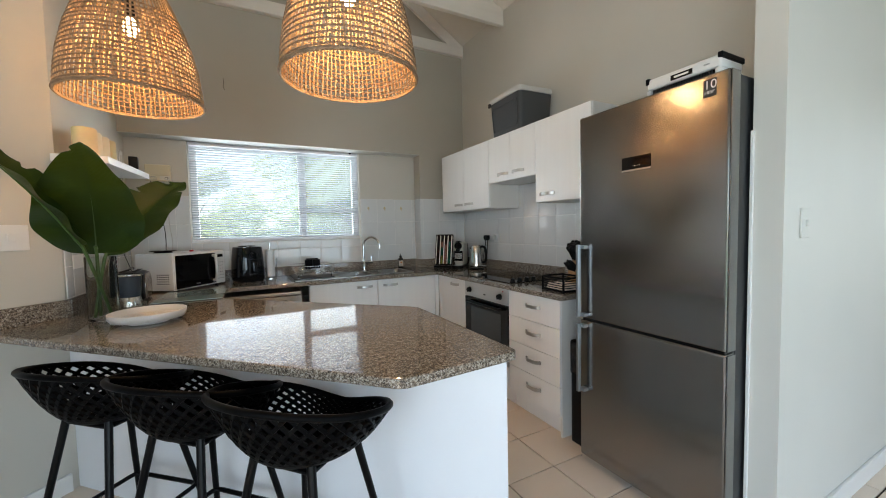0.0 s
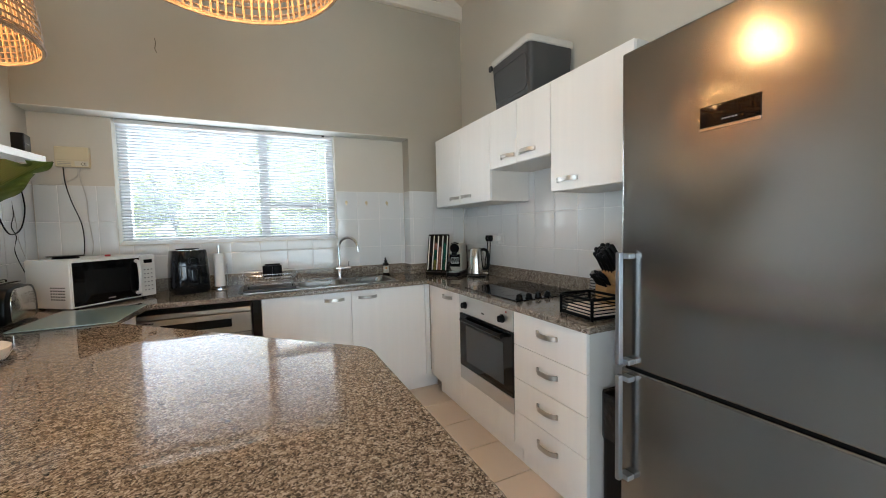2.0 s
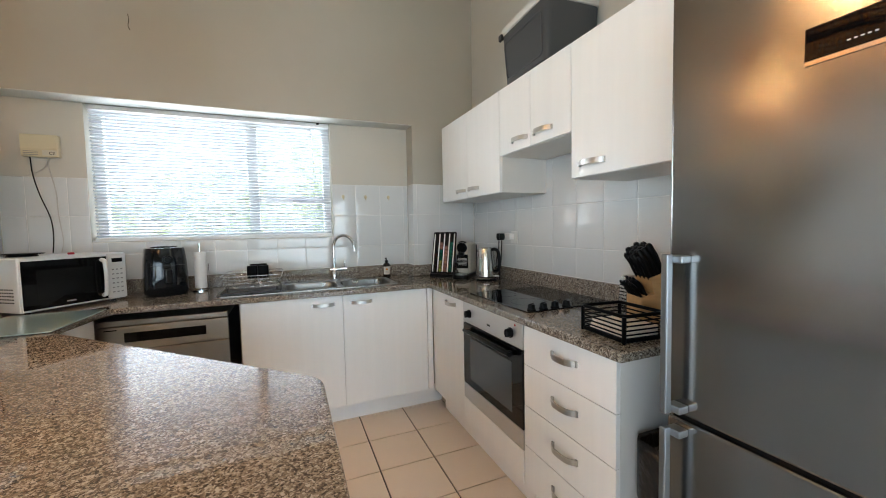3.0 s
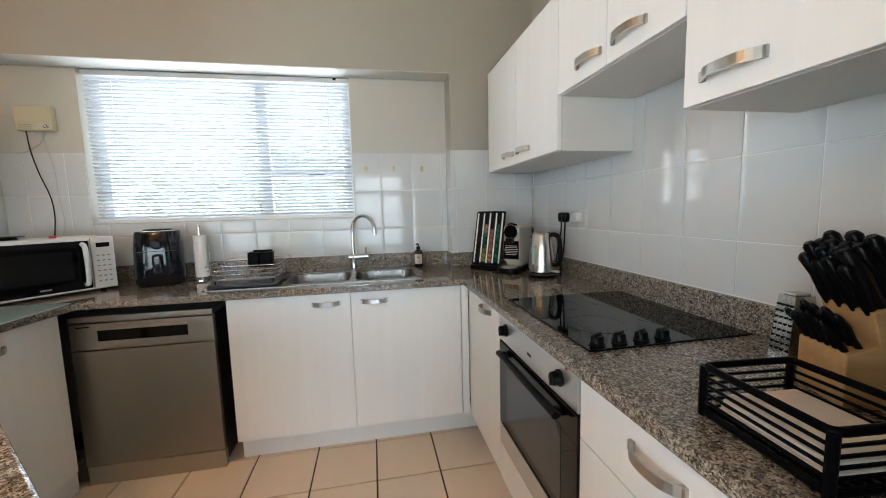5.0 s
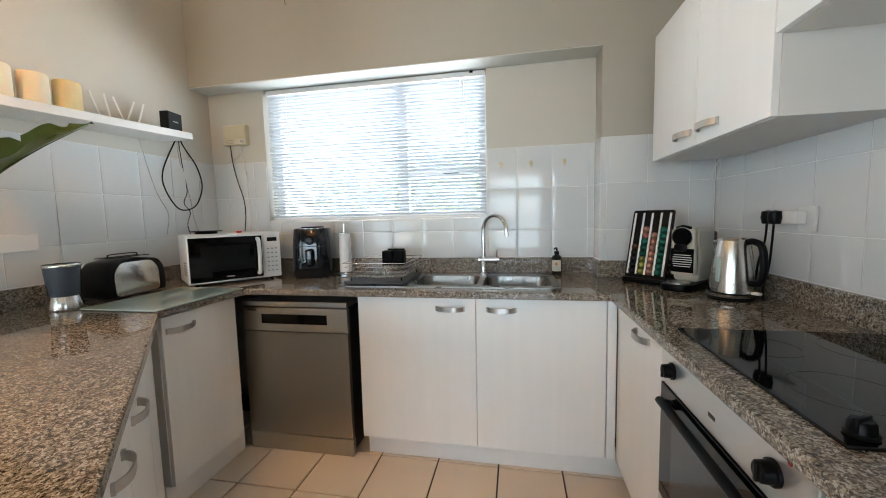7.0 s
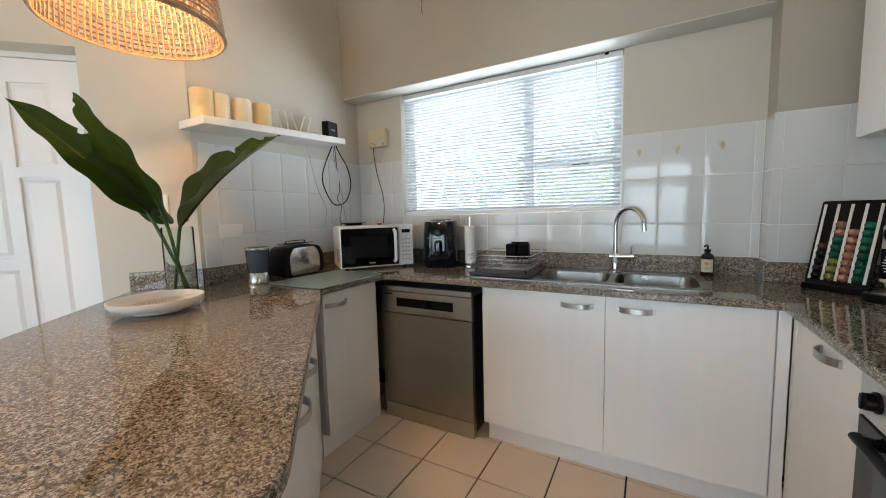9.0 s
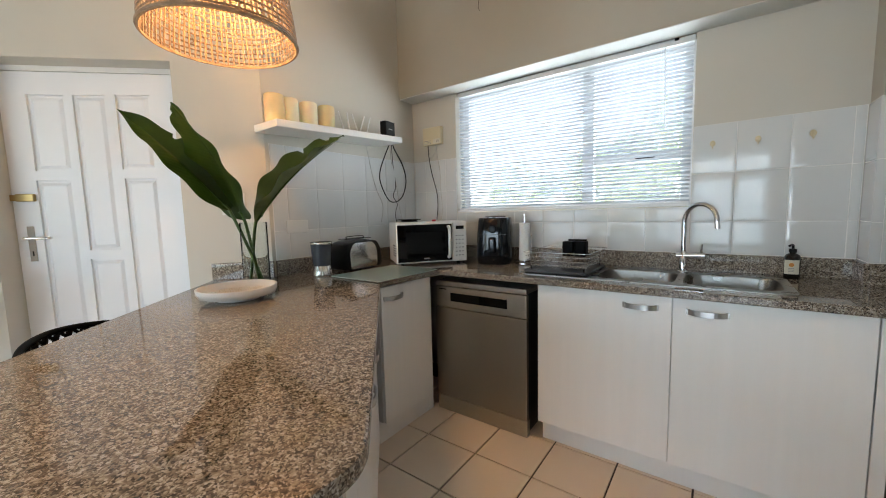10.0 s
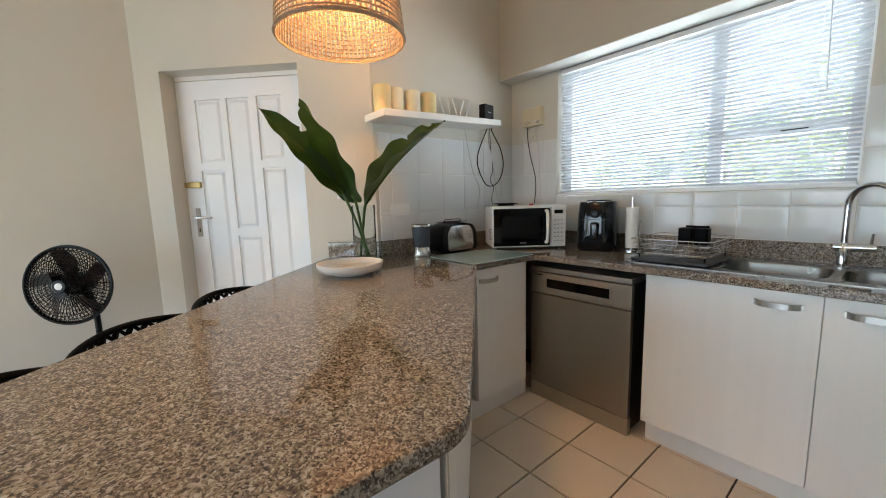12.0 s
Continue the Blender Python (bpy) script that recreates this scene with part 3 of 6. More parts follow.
box((-0.0005, 0.0, 2.028), (0.8415, 0.06, 2.075), 0.003, bm=bm)
part("door_frame", bm, TRIM, door)
part("top_seal", box((0.0, 0.008, 2.0245), (0.84, 0.02, 2.0275)), BLACK, door)
structure("wall_behind_door", prism([diag(0.0, 0.205), diag(1.3, 0.205), diag(1.3, 0.25), diag(0.0, 0.25)], -0.1, 2.4), WALL_SHADED, "outer face behind the closed door")

# wide glazed garden doors behind the camera, then the added terrace doors and passage window
for nm, x0, x1, z0, z1, y in (("window_2", 1.25, 5.55, 0.0, 2.35, 0.6),):
    g = thing(nm, "white framed sliding glass garden doors", "window")
    g["kind"] = "structure"
    n = 4
    for i in range(n):
        a, b = x0 + (x1 - x0) * i / n, x0 + (x1 - x0) * (i + 1) / n
        bm = box((a, y - 0.03, z0), (a + 0.05, y + 0.03, z1))
        for q, r in (((b - 0.05, z0), (b, z1)), ((a + 0.051, z0), (b - 0.051, z0 + 0.07)), ((a + 0.051, z1 - 0.07), (b - 0.051, z1))):
            box((q[0], y - 0.03, q[1]), (r[0], y + 0.03, r[1]), bm=bm)
        part("window_frame", bm, FRAME, g)
        p = part("pane", box((a + 0.05, y - 0.003, z0 + 0.07), (b - 0.05, y + 0.003, z1 - 0.07)), GLASS, g)
        p.visible_shadow = False
# unseen terrace doors, added to frame the west fill light
g = thing("window_4", "added unseen white framed sliding glass terrace doors for west fill light", "window")
g["kind"] = "structure"
for i in range(3):
    a, b = 1.6 + i * 3.2 / 3, 1.6 + (i + 1) * 3.2 / 3
    bm = box((1.02, a, 0.0), (1.08, a + 0.05, 2.35))
    for q, r in (((b - 0.05, 0.0), (b, 2.35)), ((a + 0.051, 0.0), (b - 0.051, 0.07)), ((a + 0.051, 2.28), (b - 0.051, 2.35))):
        box((1.02, q[0], q[1]), (1.08, r[0], r[1]), bm=bm)
    part("window_frame", bm, FRAME, g)
    p = part("pane", box((1.047, a + 0.05, 0.07), (1.053, b - 0.05, 2.28)), GLASS, g)
    p.visible_shadow = False
# unseen passage window, made up around the passage fill lamp
g = thing("window_3", "added unseen white framed passage window for fill light", "window")
g["kind"] = "structure"
bm = box((9.05, 3.0, 0.75), (9.1, 3.05, 2.3))
for q, r in (((4.75, 0.75), (4.8, 2.3)), ((3.051, 0.75), (4.749, 0.8)), ((3.051, 2.25), (4.749, 2.3)), ((3.88, 0.801), (3.93, 2.249))):
    box((9.05, q[0], q[1]), (9.1, r[0], r[1]), bm=bm)
part("window_frame", bm, FRAME, g)
p = part("pane", box((9.07, 3.05, 0.8), (9.076, 4.75, 2.25)), GLASS, g)
p.visible_shadow = False


# ---- wall cabinets ----
WU = "white wall cabinets above the hob"


def wall_cabinet(y1, y0, z0, doors, label):
    u = thing("wall_cabinet", label, "cabinet", 4.865, y1, z0, -90, group=WU)
    W, H = y1 - y0, 2.066 - z0
    part("body", box((0.001, 0.0185, 0.0), (W - 0.001, 0.333, H)), CARCASS, u)
    for a, b, hx in doors:
        front(u, "door", a, b, 0.0, H, handle=(hx, 0.055))
    return u


wall_cabinet(8.33, 7.465, 1.485, [(0.001, 0.44, 0.345), (0.44, 0.864, 0.535)], "white two-door wall cabinet in the corner")
wall_cabinet(7.465, 6.872, 1.69, [(0.001, 0.299, 0.205), (0.299, 0.592, 0.40)], "short white two-door wall cabinet over the hob")
wall_cabinet(6.872, 6.374, 1.485, [(0.001, 0.497, 0.12)], "white one-door wall cabinet beside the fridge")

# ---- oven and hob ----
ov = thing("oven", "built-in steel and black glass oven under the hob", "oven", 4.642, 7.527, 0, -90)
part("body", box((0.005, 0.03, 0.28), (0.60, 0.53, 0.86)), BLACKMATT, ov)
OVSTEEL = vary(material("oven_steel", (0.60, 0.60, 0.59), 0.3, 0.85), 30, 0.04, stretch=(0.5, 1, 20))
cp = part("control_panel", box((0.003, 0.0, 0.738), (0.602, 0.03, 0.862), 0.003), OVSTEEL, ov, "brushed steel control panel")
for x in (0.085, 0.508):
    k = turned([(0, 0), (0.024, 0), (0.024, 0.006), (0.020, 0.008), (0.019, 0.024), (0.016, 0.027), (0, 0.027)], 20)
    bmesh.ops.rotate(k, cent=(0, 0, 0), matrix=Matrix.Rotation(radians(90), 3, "X"), verts=k.verts)
    box((-0.004, -0.031, -0.018), (0.004, -0.024, 0.018), 0.002, bm=k)
    bmesh.ops.translate(k, verts=k.verts, vec=(x, 0, 0.795))
    part("knob", k, BLACK, cp, smooth=35)
REDLAMP = material("red_indicator", (0.35, 0.01, 0.01), 0.25)
k = turned([(0, 0.002), (0.004, 0.002), (0.006, 0)], 10)
bmesh.ops.rotate(k, cent=(0, 0, 0), matrix=Matrix.Rotation(radians(90), 3, "X"), verts=k.verts)
bmesh.ops.translate(k, verts=k.verts, vec=(0.545, -0.001, 0.838))
part("indicator", k, REDLAMP, cp, "small red indicator lamp")
part("badge", box((0.285, -0.0006, 0.775), (0.315, 0.001, 0.785)), BLACK, cp)
od = part("oven_door", box((0.003, 0.0, 0.375), (0.602, 0.028, 0.732), 0.003), BLACKGLASS, ov, "black glass oven door")
OVENVIEW = material("oven_inner_glass", (0.045, 0.05, 0.055), 0.12)
part("viewing_pane", box((0.09, -0.0012, 0.42), (0.515, 0.0, 0.66), 0.0005), OVENVIEW, od)
part("kick_rail", box((0.003, 0.0, 0.285), (0.602, 0.028, 0.372), 0.003), OVSTEEL, ov)
bm = box((0.082, -0.030, 0.690), (0.106, 0.0, 0.712), 0.004)
box((0.50, -0.030, 0.690), (0.524, 0.0, 0.712), 0.004, bm=bm)
tube([(0.070, -0.026, 0.702), (0.536, -0.026, 0.702)], 0.0135, 12, bm=bm, flat=0.8)
part("handle", bm, BLACK, od, "black bar handle", smooth=40)
part("lower_panel", box((0.003, 0.001, 0.13), (0.602, 0.019, 0.282), 0.0015), LAMINATE, ov, "white panel under the oven")

hob = thing("hob", "black ceramic glass hob with four black knobs on the worktop", "hob", 4.672, 6.925, 0.9)
gl = part("glass", box((0, 0, 0.0), (0.50, 0.572, 0.006), 0.0025), BLACKGLASS, hob)
ZONE = material("hob_zone_print", (0.006, 0.006, 0.0065), 0.1)
for x, y, r in ((0.14, 0.19, 0.09), (0.14, 0.43, 0.075), (0.37, 0.20, 0.075), (0.37, 0.43, 0.10)):
    bm = turned([(r - 0.002, 0.0062), (r, 0.0062), (r, 0.0064), (r - 0.002, 0.0064)], 48, at=(x, y, 0))
    part("cooking_zone", bm, ZONE, hob)
for i in range(4):
    bm = turned([(0, 0), (0.021, 0), (0.021, 0.004), (0.018, 0.006), (0.0165, 0.021), (0.014, 0.024), (0, 0.024)], 18)
    box((-0.019, -0.004, 0.006), (0.019, 0.004, 0.029), 0.002, bm=bm)
    bmesh.ops.transform(bm, matrix=pose(0.043 + i * 0.066, 0.035, 0.006, 0, 0, 30), verts=bm.verts)
    part("knob", bm, BLACK, hob, smooth=35)

# ---- sink ----
sink = thing("sink", "stainless steel inset sink with two bowls and a drainer", "sink", 3.30, 8.075, 0.9)
plate = rounded([(0, 0.0), (1.115, 0.0), (1.115, 0.405), (0, 0.405)], [0.05, 0.05, 0.05, 0.05])
b1 = rounded([(0.385, 0.05), (0.715, 0.05), (0.715, 0.355), (0.385, 0.355)], 0.07)
b2 = rounded([(0.745, 0.05), (1.08, 0.05), (1.08, 0.355), (0.745, 0.355)], 0.07)
part("rim_plate", prism(plate, 0.0, 0.004, holes=[b1, b2]), SINKSTEEL, sink)


def bowl(loop, depth):
    bm = bmesh.new()
    cx, cy = sum(p[0] for p in loop) / len(loop), sum(p[1] for p in loop) / len(loop)
    rings = []
    for k, z in ((1.0, 0.003), (0.985, -0.006), (0.94, -depth + 0.02), (0.88, -depth + 0.004), (0.80, -depth), (0.12, -depth - 0.003)):
        rings.append([bm.verts.new((cx + (x - cx) * k, cy + (y - cy) * k, z)) for x, y in loop])
    for p, q in zip(rings, rings[1:]):
        for i in range(len(loop)):
            bm.faces.new((p[i], p[(i + 1) % len(loop)], q[(i + 1) % len(loop)], q[i]))
    bm.faces.new(rings[-1])
    return bm


part("bowl", bowl(b1, 0.15), SINKSTEEL, sink, smooth=40)
part("bowl", bowl(b2, 0.15), SINKSTEEL, sink, smooth=40)
for cx in (0.55, 0.912):
    part("waste", turned([(0, -0.148), (0.03, -0.148), (0.036, -0.151), (0.036, -0.153)], 20, at=(cx, 0.2, 0)), CHROME, sink, smooth=True)
for i in range(9):
    part("drainer_ridge", box((0.05, 0.06 + i * 0.036, 0.004), (0.35, 0.072 + i * 0.036, 0.0065), 0.001), SINKSTEEL, sink)

tap = thing("tap", "chrome swan-neck mixer tap on the sink", "tap", 4.025, 8.475, 0.904)
arc = [(0, 0, 0.095)] + [(0, 0, 0.20)] + [(0, -0.085 + 0.085 * math.cos(radians(a)), 0.255 + 0.085 * math.sin(radians(a))) for a in range(0, 181, 15)] + [(0, -0.173, 0.225)]
M = pose(0, 0, 0, 0, 0, 52)
bm = tube([M @ Vector(p) for p in arc], 0.0115, 12)
part("spout", bm, CHROME, tap, smooth=50)
part("column", turned([(0, 0), (0.026, 0), (0.026, 0.006), (0.019, 0.010), (0.0175, 0.10), (0.0125, 0.106), (0, 0.106)], 20), CHROME, tap, smooth=40)
part("mixer_body", tube([(-0.03, 0, 0.085), (0.09, 0, 0.087)], 0.0175, 14), CHROME, tap, smooth=40)
part("lever", tube([(0.075, -0.004, 0.095), (0.078, -0.006, 0.145)], [0.006, 0.0045], 8), CHROME, tap, smooth=40)

# ---- dishwasher ----
dw = thing("dishwasher", "freestanding stainless steel dishwasher under the worktop", "dishwasher", 2.768, 8.04, 0.0)
part("body", box((0.004, 0.03, 0.02), (0.598, 0.54, 0.80), 0.003), FRIDGESIDE, dw)
part("top_cover", box((0.0, -0.004, 0.795), (0.602, 0.54, 0.825), 0.006), DWLIGHT, dw)
cpn = part("control_panel", box((0.0, -0.002, 0.665), (0.602, 0.03, 0.79), 0.004), DWLIGHT, dw, "lighter steel control panel")
part("grip_recess", box((0.115, -0.0035, 0.705), (0.49, -0.0005, 0.765), 0.001), BLACKGLASS, cpn)
part("grip_lip", box((0.115, -0.008, 0.757), (0.49, -0.003, 0.768), 0.002), DWLIGHT, cpn)
part("badge", box((0.03, -0.003, 0.772), (0.085, -0.0015, 0.778)), BLACK, cpn)
part("door_panel", box((0.0, -0.002, 0.10), (0.602, 0.03, 0.661), 0.004), DWSTEEL, dw)
part("plinth", box((0.0, 0.004, 0.0), (0.602, 0.04, 0.094), 0.004), DWLIGHT, dw)

# ---- fridge ----
fr = thing("fridge_freezer", "tall brushed steel fridge freezer with bar handles", "fridge", 4.58, 6.205, 0, -90)
FW = 0.70
part("body", box((0.006, 0.075, 0.03), (FW - 0.006, 0.60, 1.868), 0.006), FRIDGESIDE, fr)
fd = part("fridge_door", box((0, 0.0, 0.813), (FW, 0.066, 1.875), 0.008, seg=3), FRIDGESTEEL, fr, "brushed steel upper door")
fz = part("freezer_door", box((0, 0.0, 0.05), (FW, 0.066, 0.803), 0.008, seg=3), FRIDGESTEEL, fr, "brushed steel lower door")
part("door_gap", box((0.01, 0.012, 0.80), (FW - 0.01, 0.064, 0.816)), BLACK, fr)
part("gasket", box((0.008, 0.066, 0.06), (FW - 0.008, 0.076, 1.865)), FRIDGESIDE, fr)
part("side_trim", box((FW + 0.0005, 0.006, 0.816), (FW + 0.004, 0.062, 1.872)), FRIDGESTEEL, fd)
part("side_trim", box((FW + 0.0005, 0.006, 0.052), (FW + 0.004, 0.062, 0.80)), FRIDGESTEEL, fz)
HANDLE = material("fridge_handle_metal", (0.34, 0.36, 0.38), 0.38, 1.0)


def bar_handle(d, z0, z1):
    bm = box((0.018, -0.052, z0), (0.035, -0.032, z1), 0.003)
    for z in (z0 + 0.002, z1 - 0.022):
        box((0.019, -0.0325, z), (0.056, 0.0, z + 0.018), 0.003, bm=bm)
    part("handle", bm, HANDLE, d, "square metal bar handle")


bar_handle(fd, 0.825, 1.21)
bar_handle(fz, 0.42, 0.79)
disp = part("display", box((0.254, -0.002, 1.565), (0.398, 0.001, 1.622), 0.001), BLACKGLASS, fd, "small black display")
part("display_trim", box((0.254, -0.003, 1.556), (0.398, 0.001, 1.5645), 0.0008), CHROME, fd)
for i in range(5):
    part("display_mark", box((0.31 + i * 0.008, -0.0028, 1.578), (0.314 + i * 0.008, -0.0021, 1.580)), TRIM, disp)
BADGE = material("dark_sticker", (0.03, 0.03, 0.03), 0.4)
st = part("sticker", box((0.608, -0.0012, 1.79), (0.654, 0.0005, 1.856)), BADGE, fd, "small dark sticker with white writing")


def writing(text, size, m, mat, parent, name="writing"):
    c = bpy.data.curves.new(name, "FONT")
    c.body, c.size, c.extrude = text, size, 0.0002
    c.materials.append(mat)
    ob = new(name, c)
    ob.parent = parent
    ob.matrix_basis = m
    return ob


writing("10", 0.046, pose(0.610, -0.0016, 1.820, 90), TRIM, st)
writing("year", 0.022, pose(0.610, -0.0016, 1.802, 90), TRIM, st)

# heater lying on the fridge
ht = thing("fan_heater", "white heater with a dark grille lying on the fridge", "heater", 4.665, 5.885, 1.869, -90)
part("casing", box((0, 0, 0.055), (0.305, 0.17, 0.104), 0.01, seg=3), TRIM, ht)
part("casing", box((0.0, 0.0, 0.0), (0.02, 0.17, 0.054), 0.003), TRIM, ht)
part("casing", box((0.285, 0.0, 0.0), (0.305, 0.17, 0.054), 0.003), TRIM, ht)
gr = part("grille", box((0.021, 0.012, 0.002), (0.284, 0.165, 0.054)), BLACKMATT, ht)
for i in range(24):
    part("grille_bar", box((0.028 + i * 0.0105, 0.004, 0.004), (0.031 + i * 0.0105, 0.0118, 0.052)), FRIDGESIDE, gr)
part("end_cap", box((-0.006, -0.003, 0.082), (0.012, 0.172, 0.110), 0.004), BLACK, ht)
part("end_cap", box((0.293, -0.003, 0.088), (0.312, 0.172, 0.112), 0.005), BLACK, ht)
pl = part("name_plate", box((0.11, -0.002, 0.064), (0.20, 0.0, 0.086)), BLACK, ht)
part("plate_marks", box((0.125, -0.003, 0.071), (0.185, -0.0022, 0.079)), TRIM, pl)
part("badge", turned([(0, 0), (0.011, 0), (0.011, 0.002), (0, 0.002)], 16, at=(0.255, -0.001, 0.076)), NICKEL, ht)

# waste bin between the drawers and the fridge
BAG = relief(material("bin_bag", (0.012, 0.012, 0.013), 0.25), 25, 0.9, 0.01, 3)
bn = thing("waste_bin", "slim black waste bin lined with a black bag beside the drawers", "bin", 4.84, 6.312, 0)
part("body", prism(rounded([(-0.145, -0.08), (0.28, -0.08), (0.28, 0.08), (-0.145, 0.08)], 0.03), 0, 0.56), BLACK, bn)
bm = bmesh.new()
loop = rounded([(-0.151, -0.086), (0.286, -0.086), (0.286, 0.086), (-0.151, 0.086)], 0.035, 8)
rings = []
for k, z in enumerate((0.43, 0.47, 0.52, 0.57, 0.612, 0.60, 0.5)):
    rings.append([bm.verts.new((x * (1.0 + 0.006 * math.sin(i * 1.7 + k)) if k < 5 else x * 0.95, y * (0.99 if k < 5 else 0.9), z + 0.006 * math.sin(i * 0.9 + k * 2))) for i, (x, y) in enumerate(loop)])
for p, q in zip(rings, rings[1:]):
    for i in range(len(loop)):
        bm.faces.new((p[i], p[(i + 1) % len(loop)], q[(i + 1) % len(loop)], q[i]))
part("bin_liner", bm, BAG, bn, "crumpled black bin bag", smooth=True)

# cooler on the wall cabinets
cl = thing("cool_box", "grey cool box with a pale lid on the wall cabinets", "cooler", 4.880, 7.437, 2.072, -93)
COOLGREY = relief(material("cooler_grey", (0.050, 0.052, 0.055), 0.45), 200, 0.1)
COOLLID = relief(material("cooler_lid", (0.55, 0.53, 0.49), 0.5), 200, 0.08)
bm = bmesh.new()
r0 = rounded([(0.015, 0.004), (0.405, 0.004), (0.405, 0.295), (0.015, 0.295)], 0.035)
r1 = rounded([(0.0, -0.012), (0.42, -0.012), (0.42, 0.308), (0.0, 0.308)], 0.04)
lo, hi = [bm.verts.new((x, y, 0)) for x, y in r0], [bm.verts.new((x, y, 0.27)) for x, y in r1]
for i in range(len(lo)):
    bm.faces.new((lo[i], lo[(i + 1) % len(lo)], hi[(i + 1) % len(lo)], hi[i]))
bm.faces.new(lo[::-1]), bm.faces.new(hi)
cb = part("tub", bm, COOLGREY, cl, smooth=40)
part("lid", prism(rounded([(-0.006, -0.019), (0.426, -0.019), (0.426, 0.312), (-0.006, 0.312)], 0.04), 0.272, 0.312, bevel=0.008), COOLLID, cl, "pale beige lid", smooth=40)
loop = rounded([(0.045, 0.03), (0.375, 0.03), (0.385, 0.225), (0.035, 0.225)], 0.03, 5)
part("front_panel_rim", tube([(x, 0.003 - z * 0.059, z) for x, z in loop], 0.0045, 8, closed=True), COOLGREY, cl, "raised rim of the front panel", smooth=50)
part("lid_catch", box((-0.004, -0.028, 0.252), (0.03, -0.012, 0.284), 0.003), FRIDGESIDE, cl)

# ---- pendant lamps ----
CANE = relief(vary(material("woven_cane", (0.40, 0.26, 0.135), 0.6), 30, 0.25), 200, 0.4)
# dark cane of the rim; on the hoops it paints the backlit outside
CANEDARK = relief(vary(material("dark_cane", (0.27, 0.175, 0.105), 0.65), 30, 0.25), 200, 0.4)
BULB = material("lit_bulb", (1, 0.8, 0.5), 0.3)
BULB.node_tree.nodes["Principled BSDF"].inputs["Emission Color"].default_value = (1, 0.62, 0.28, 1)
BULB.node_tree.nodes["Principled BSDF"].inputs["Emission Strength"].default_value = 18.0
SHADE = [(0.0, 0.270), (0.08, 0.264), (0.18, 0.250), (0.28, 0.226), (0.38, 0.192), (0.46, 0.158), (0.50, 0.138)]


def shade_r(z):
    for (z0, r0), (z1, r1) in zip(SHADE, SHADE[1:]):
        if z <= z1:
            return r0 + (r1 - r0) * (z - z0) / (z1 - z0)
    return SHADE[-1][1]


def pendant_lamp(x, y, z, turn, seed):
    rng = random.Random(seed)
    p = thing("pendant_lamp", "bell-shaped woven cane pendant lamp, lit, over the bar", "lamp", x, y, z, turn, group="woven pendant lamps")
    n = 78
    bm = bmesh.new()
    for i in range(n):
        a = 2 * math.pi * (i + rng.uniform(-0.1, 0.1)) / n
        ph = rng.uniform(0, 6.28)
        pts = [(((shade_r(h) - 0.0008) * math.cos(a + 0.006 * math.sin(h * 30 + ph))), ((shade_r(h) - 0.0008) * math.sin(a + 0.006 * math.sin(h * 30 + ph))), h) for h in np.linspace(0.004, 0.50, 15)]
        tube(pts, 0.0040, 4, bm=bm)
    part("shade_warp", bm, CANE, p, "upright cane strips of the shade", kind="stuff")
    bm = bmesh.new()
    for k in range(18):
        h = 0.024 + k * 0.0205
        ph = rng.uniform(0, 6.28)
        loop = [((shade_r(h) + 0.0013) * math.cos(a), (shade_r(h) + 0.0013) * math.sin(a), h + 0.0022 * math.sin(3 * a + ph) + rng.uniform(-0.0008, 0.0008)) for a in np.linspace(0, 2 * math.pi, 60, endpoint=False)]
        tube(loop, 0.0040, 4, bm=bm, closed=True)
    part("shade_weft", bm, CANEDARK, p, "darker cane hoops of the shade, backlit look put into their colour", kind="stuff")
    # short slanting strands that make the uneven weave
    bm = bmesh.new()
    for _ in range(150):
        a, h = rng.uniform(0, 2 * math.pi), rng.uniform(0.05, 0.38)
        d = rng.choice((-1, 1)) * rng.uniform(0.05, 0.09)
        tube([((shade_r(q) + 0.001) * math.cos(a + d * s), (shade_r(q) + 0.001) * math.sin(a + d * s), q) for s, q in ((0, h), (1, h + rng.uniform(0.018, 0.026)))], 0.0018, 3, bm=bm)
    part("cross_weave", bm, CANEDARK, p, kind="stuff")
    part("rim_band", turned([(0.266, 0.0), (0.2725, 0.0), (0.2715, 0.009), (0.2662, 0.009), (0.266, 0.0)], 72), CANE, p, "flat cane band round the rim")
    part("rim_cord", tube([(0.272 * math.cos(a), 0.272 * math.sin(a), 0.008) for a in np.linspace(0, 2 * math.pi, 72, endpoint=False)], 0.0065, 6, closed=True), CANEDARK, p)
    part("top_ring", tube([(0.138 * math.cos(a), 0.138 * math.sin(a), 0.50) for a in np.linspace(0, 2 * math.pi, 40, endpoint=False)], 0.006, 6, closed=True), CANEDARK, p)
    bm = bmesh.new()
    for k in range(3):
        a = k * 2.094
        tube([(0, 0, 0.47), (0.138 * math.cos(a), 0.138 * math.sin(a), 0.50)], 0.002, 5, bm=bm)
    part("spider", bm, BLACK, p)
    part("socket", turned([(0, 0.38), (0.018, 0.38), (0.02, 0.40), (0.02, 0.46), (0.008, 0.48), (0, 0.48)], 16), BLACK, p, smooth=40)
    part("bulb", turned([(0, 0.30), (0.018, 0.305), (0.029, 0.325), (0.030, 0.34), (0.022, 0.365), (0.013, 0.38), (0, 0.38)], 20), BULB, p, "glowing warm bulb", smooth=True)
    ceil = Z_EAVE + (5.2 - x) * SLOPE - z
    part("cord", tube([(0, 0, 0.47), (0, 0, ceil + 0.01)], 0.003, 6), BLACK, p)
    part("ceiling_rose", turned([(0, ceil - 0.07), (0.05, ceil - 0.065), (0.05, ceil + 0.02), (0, ceil + 0.02)], 20), TRIM, p)
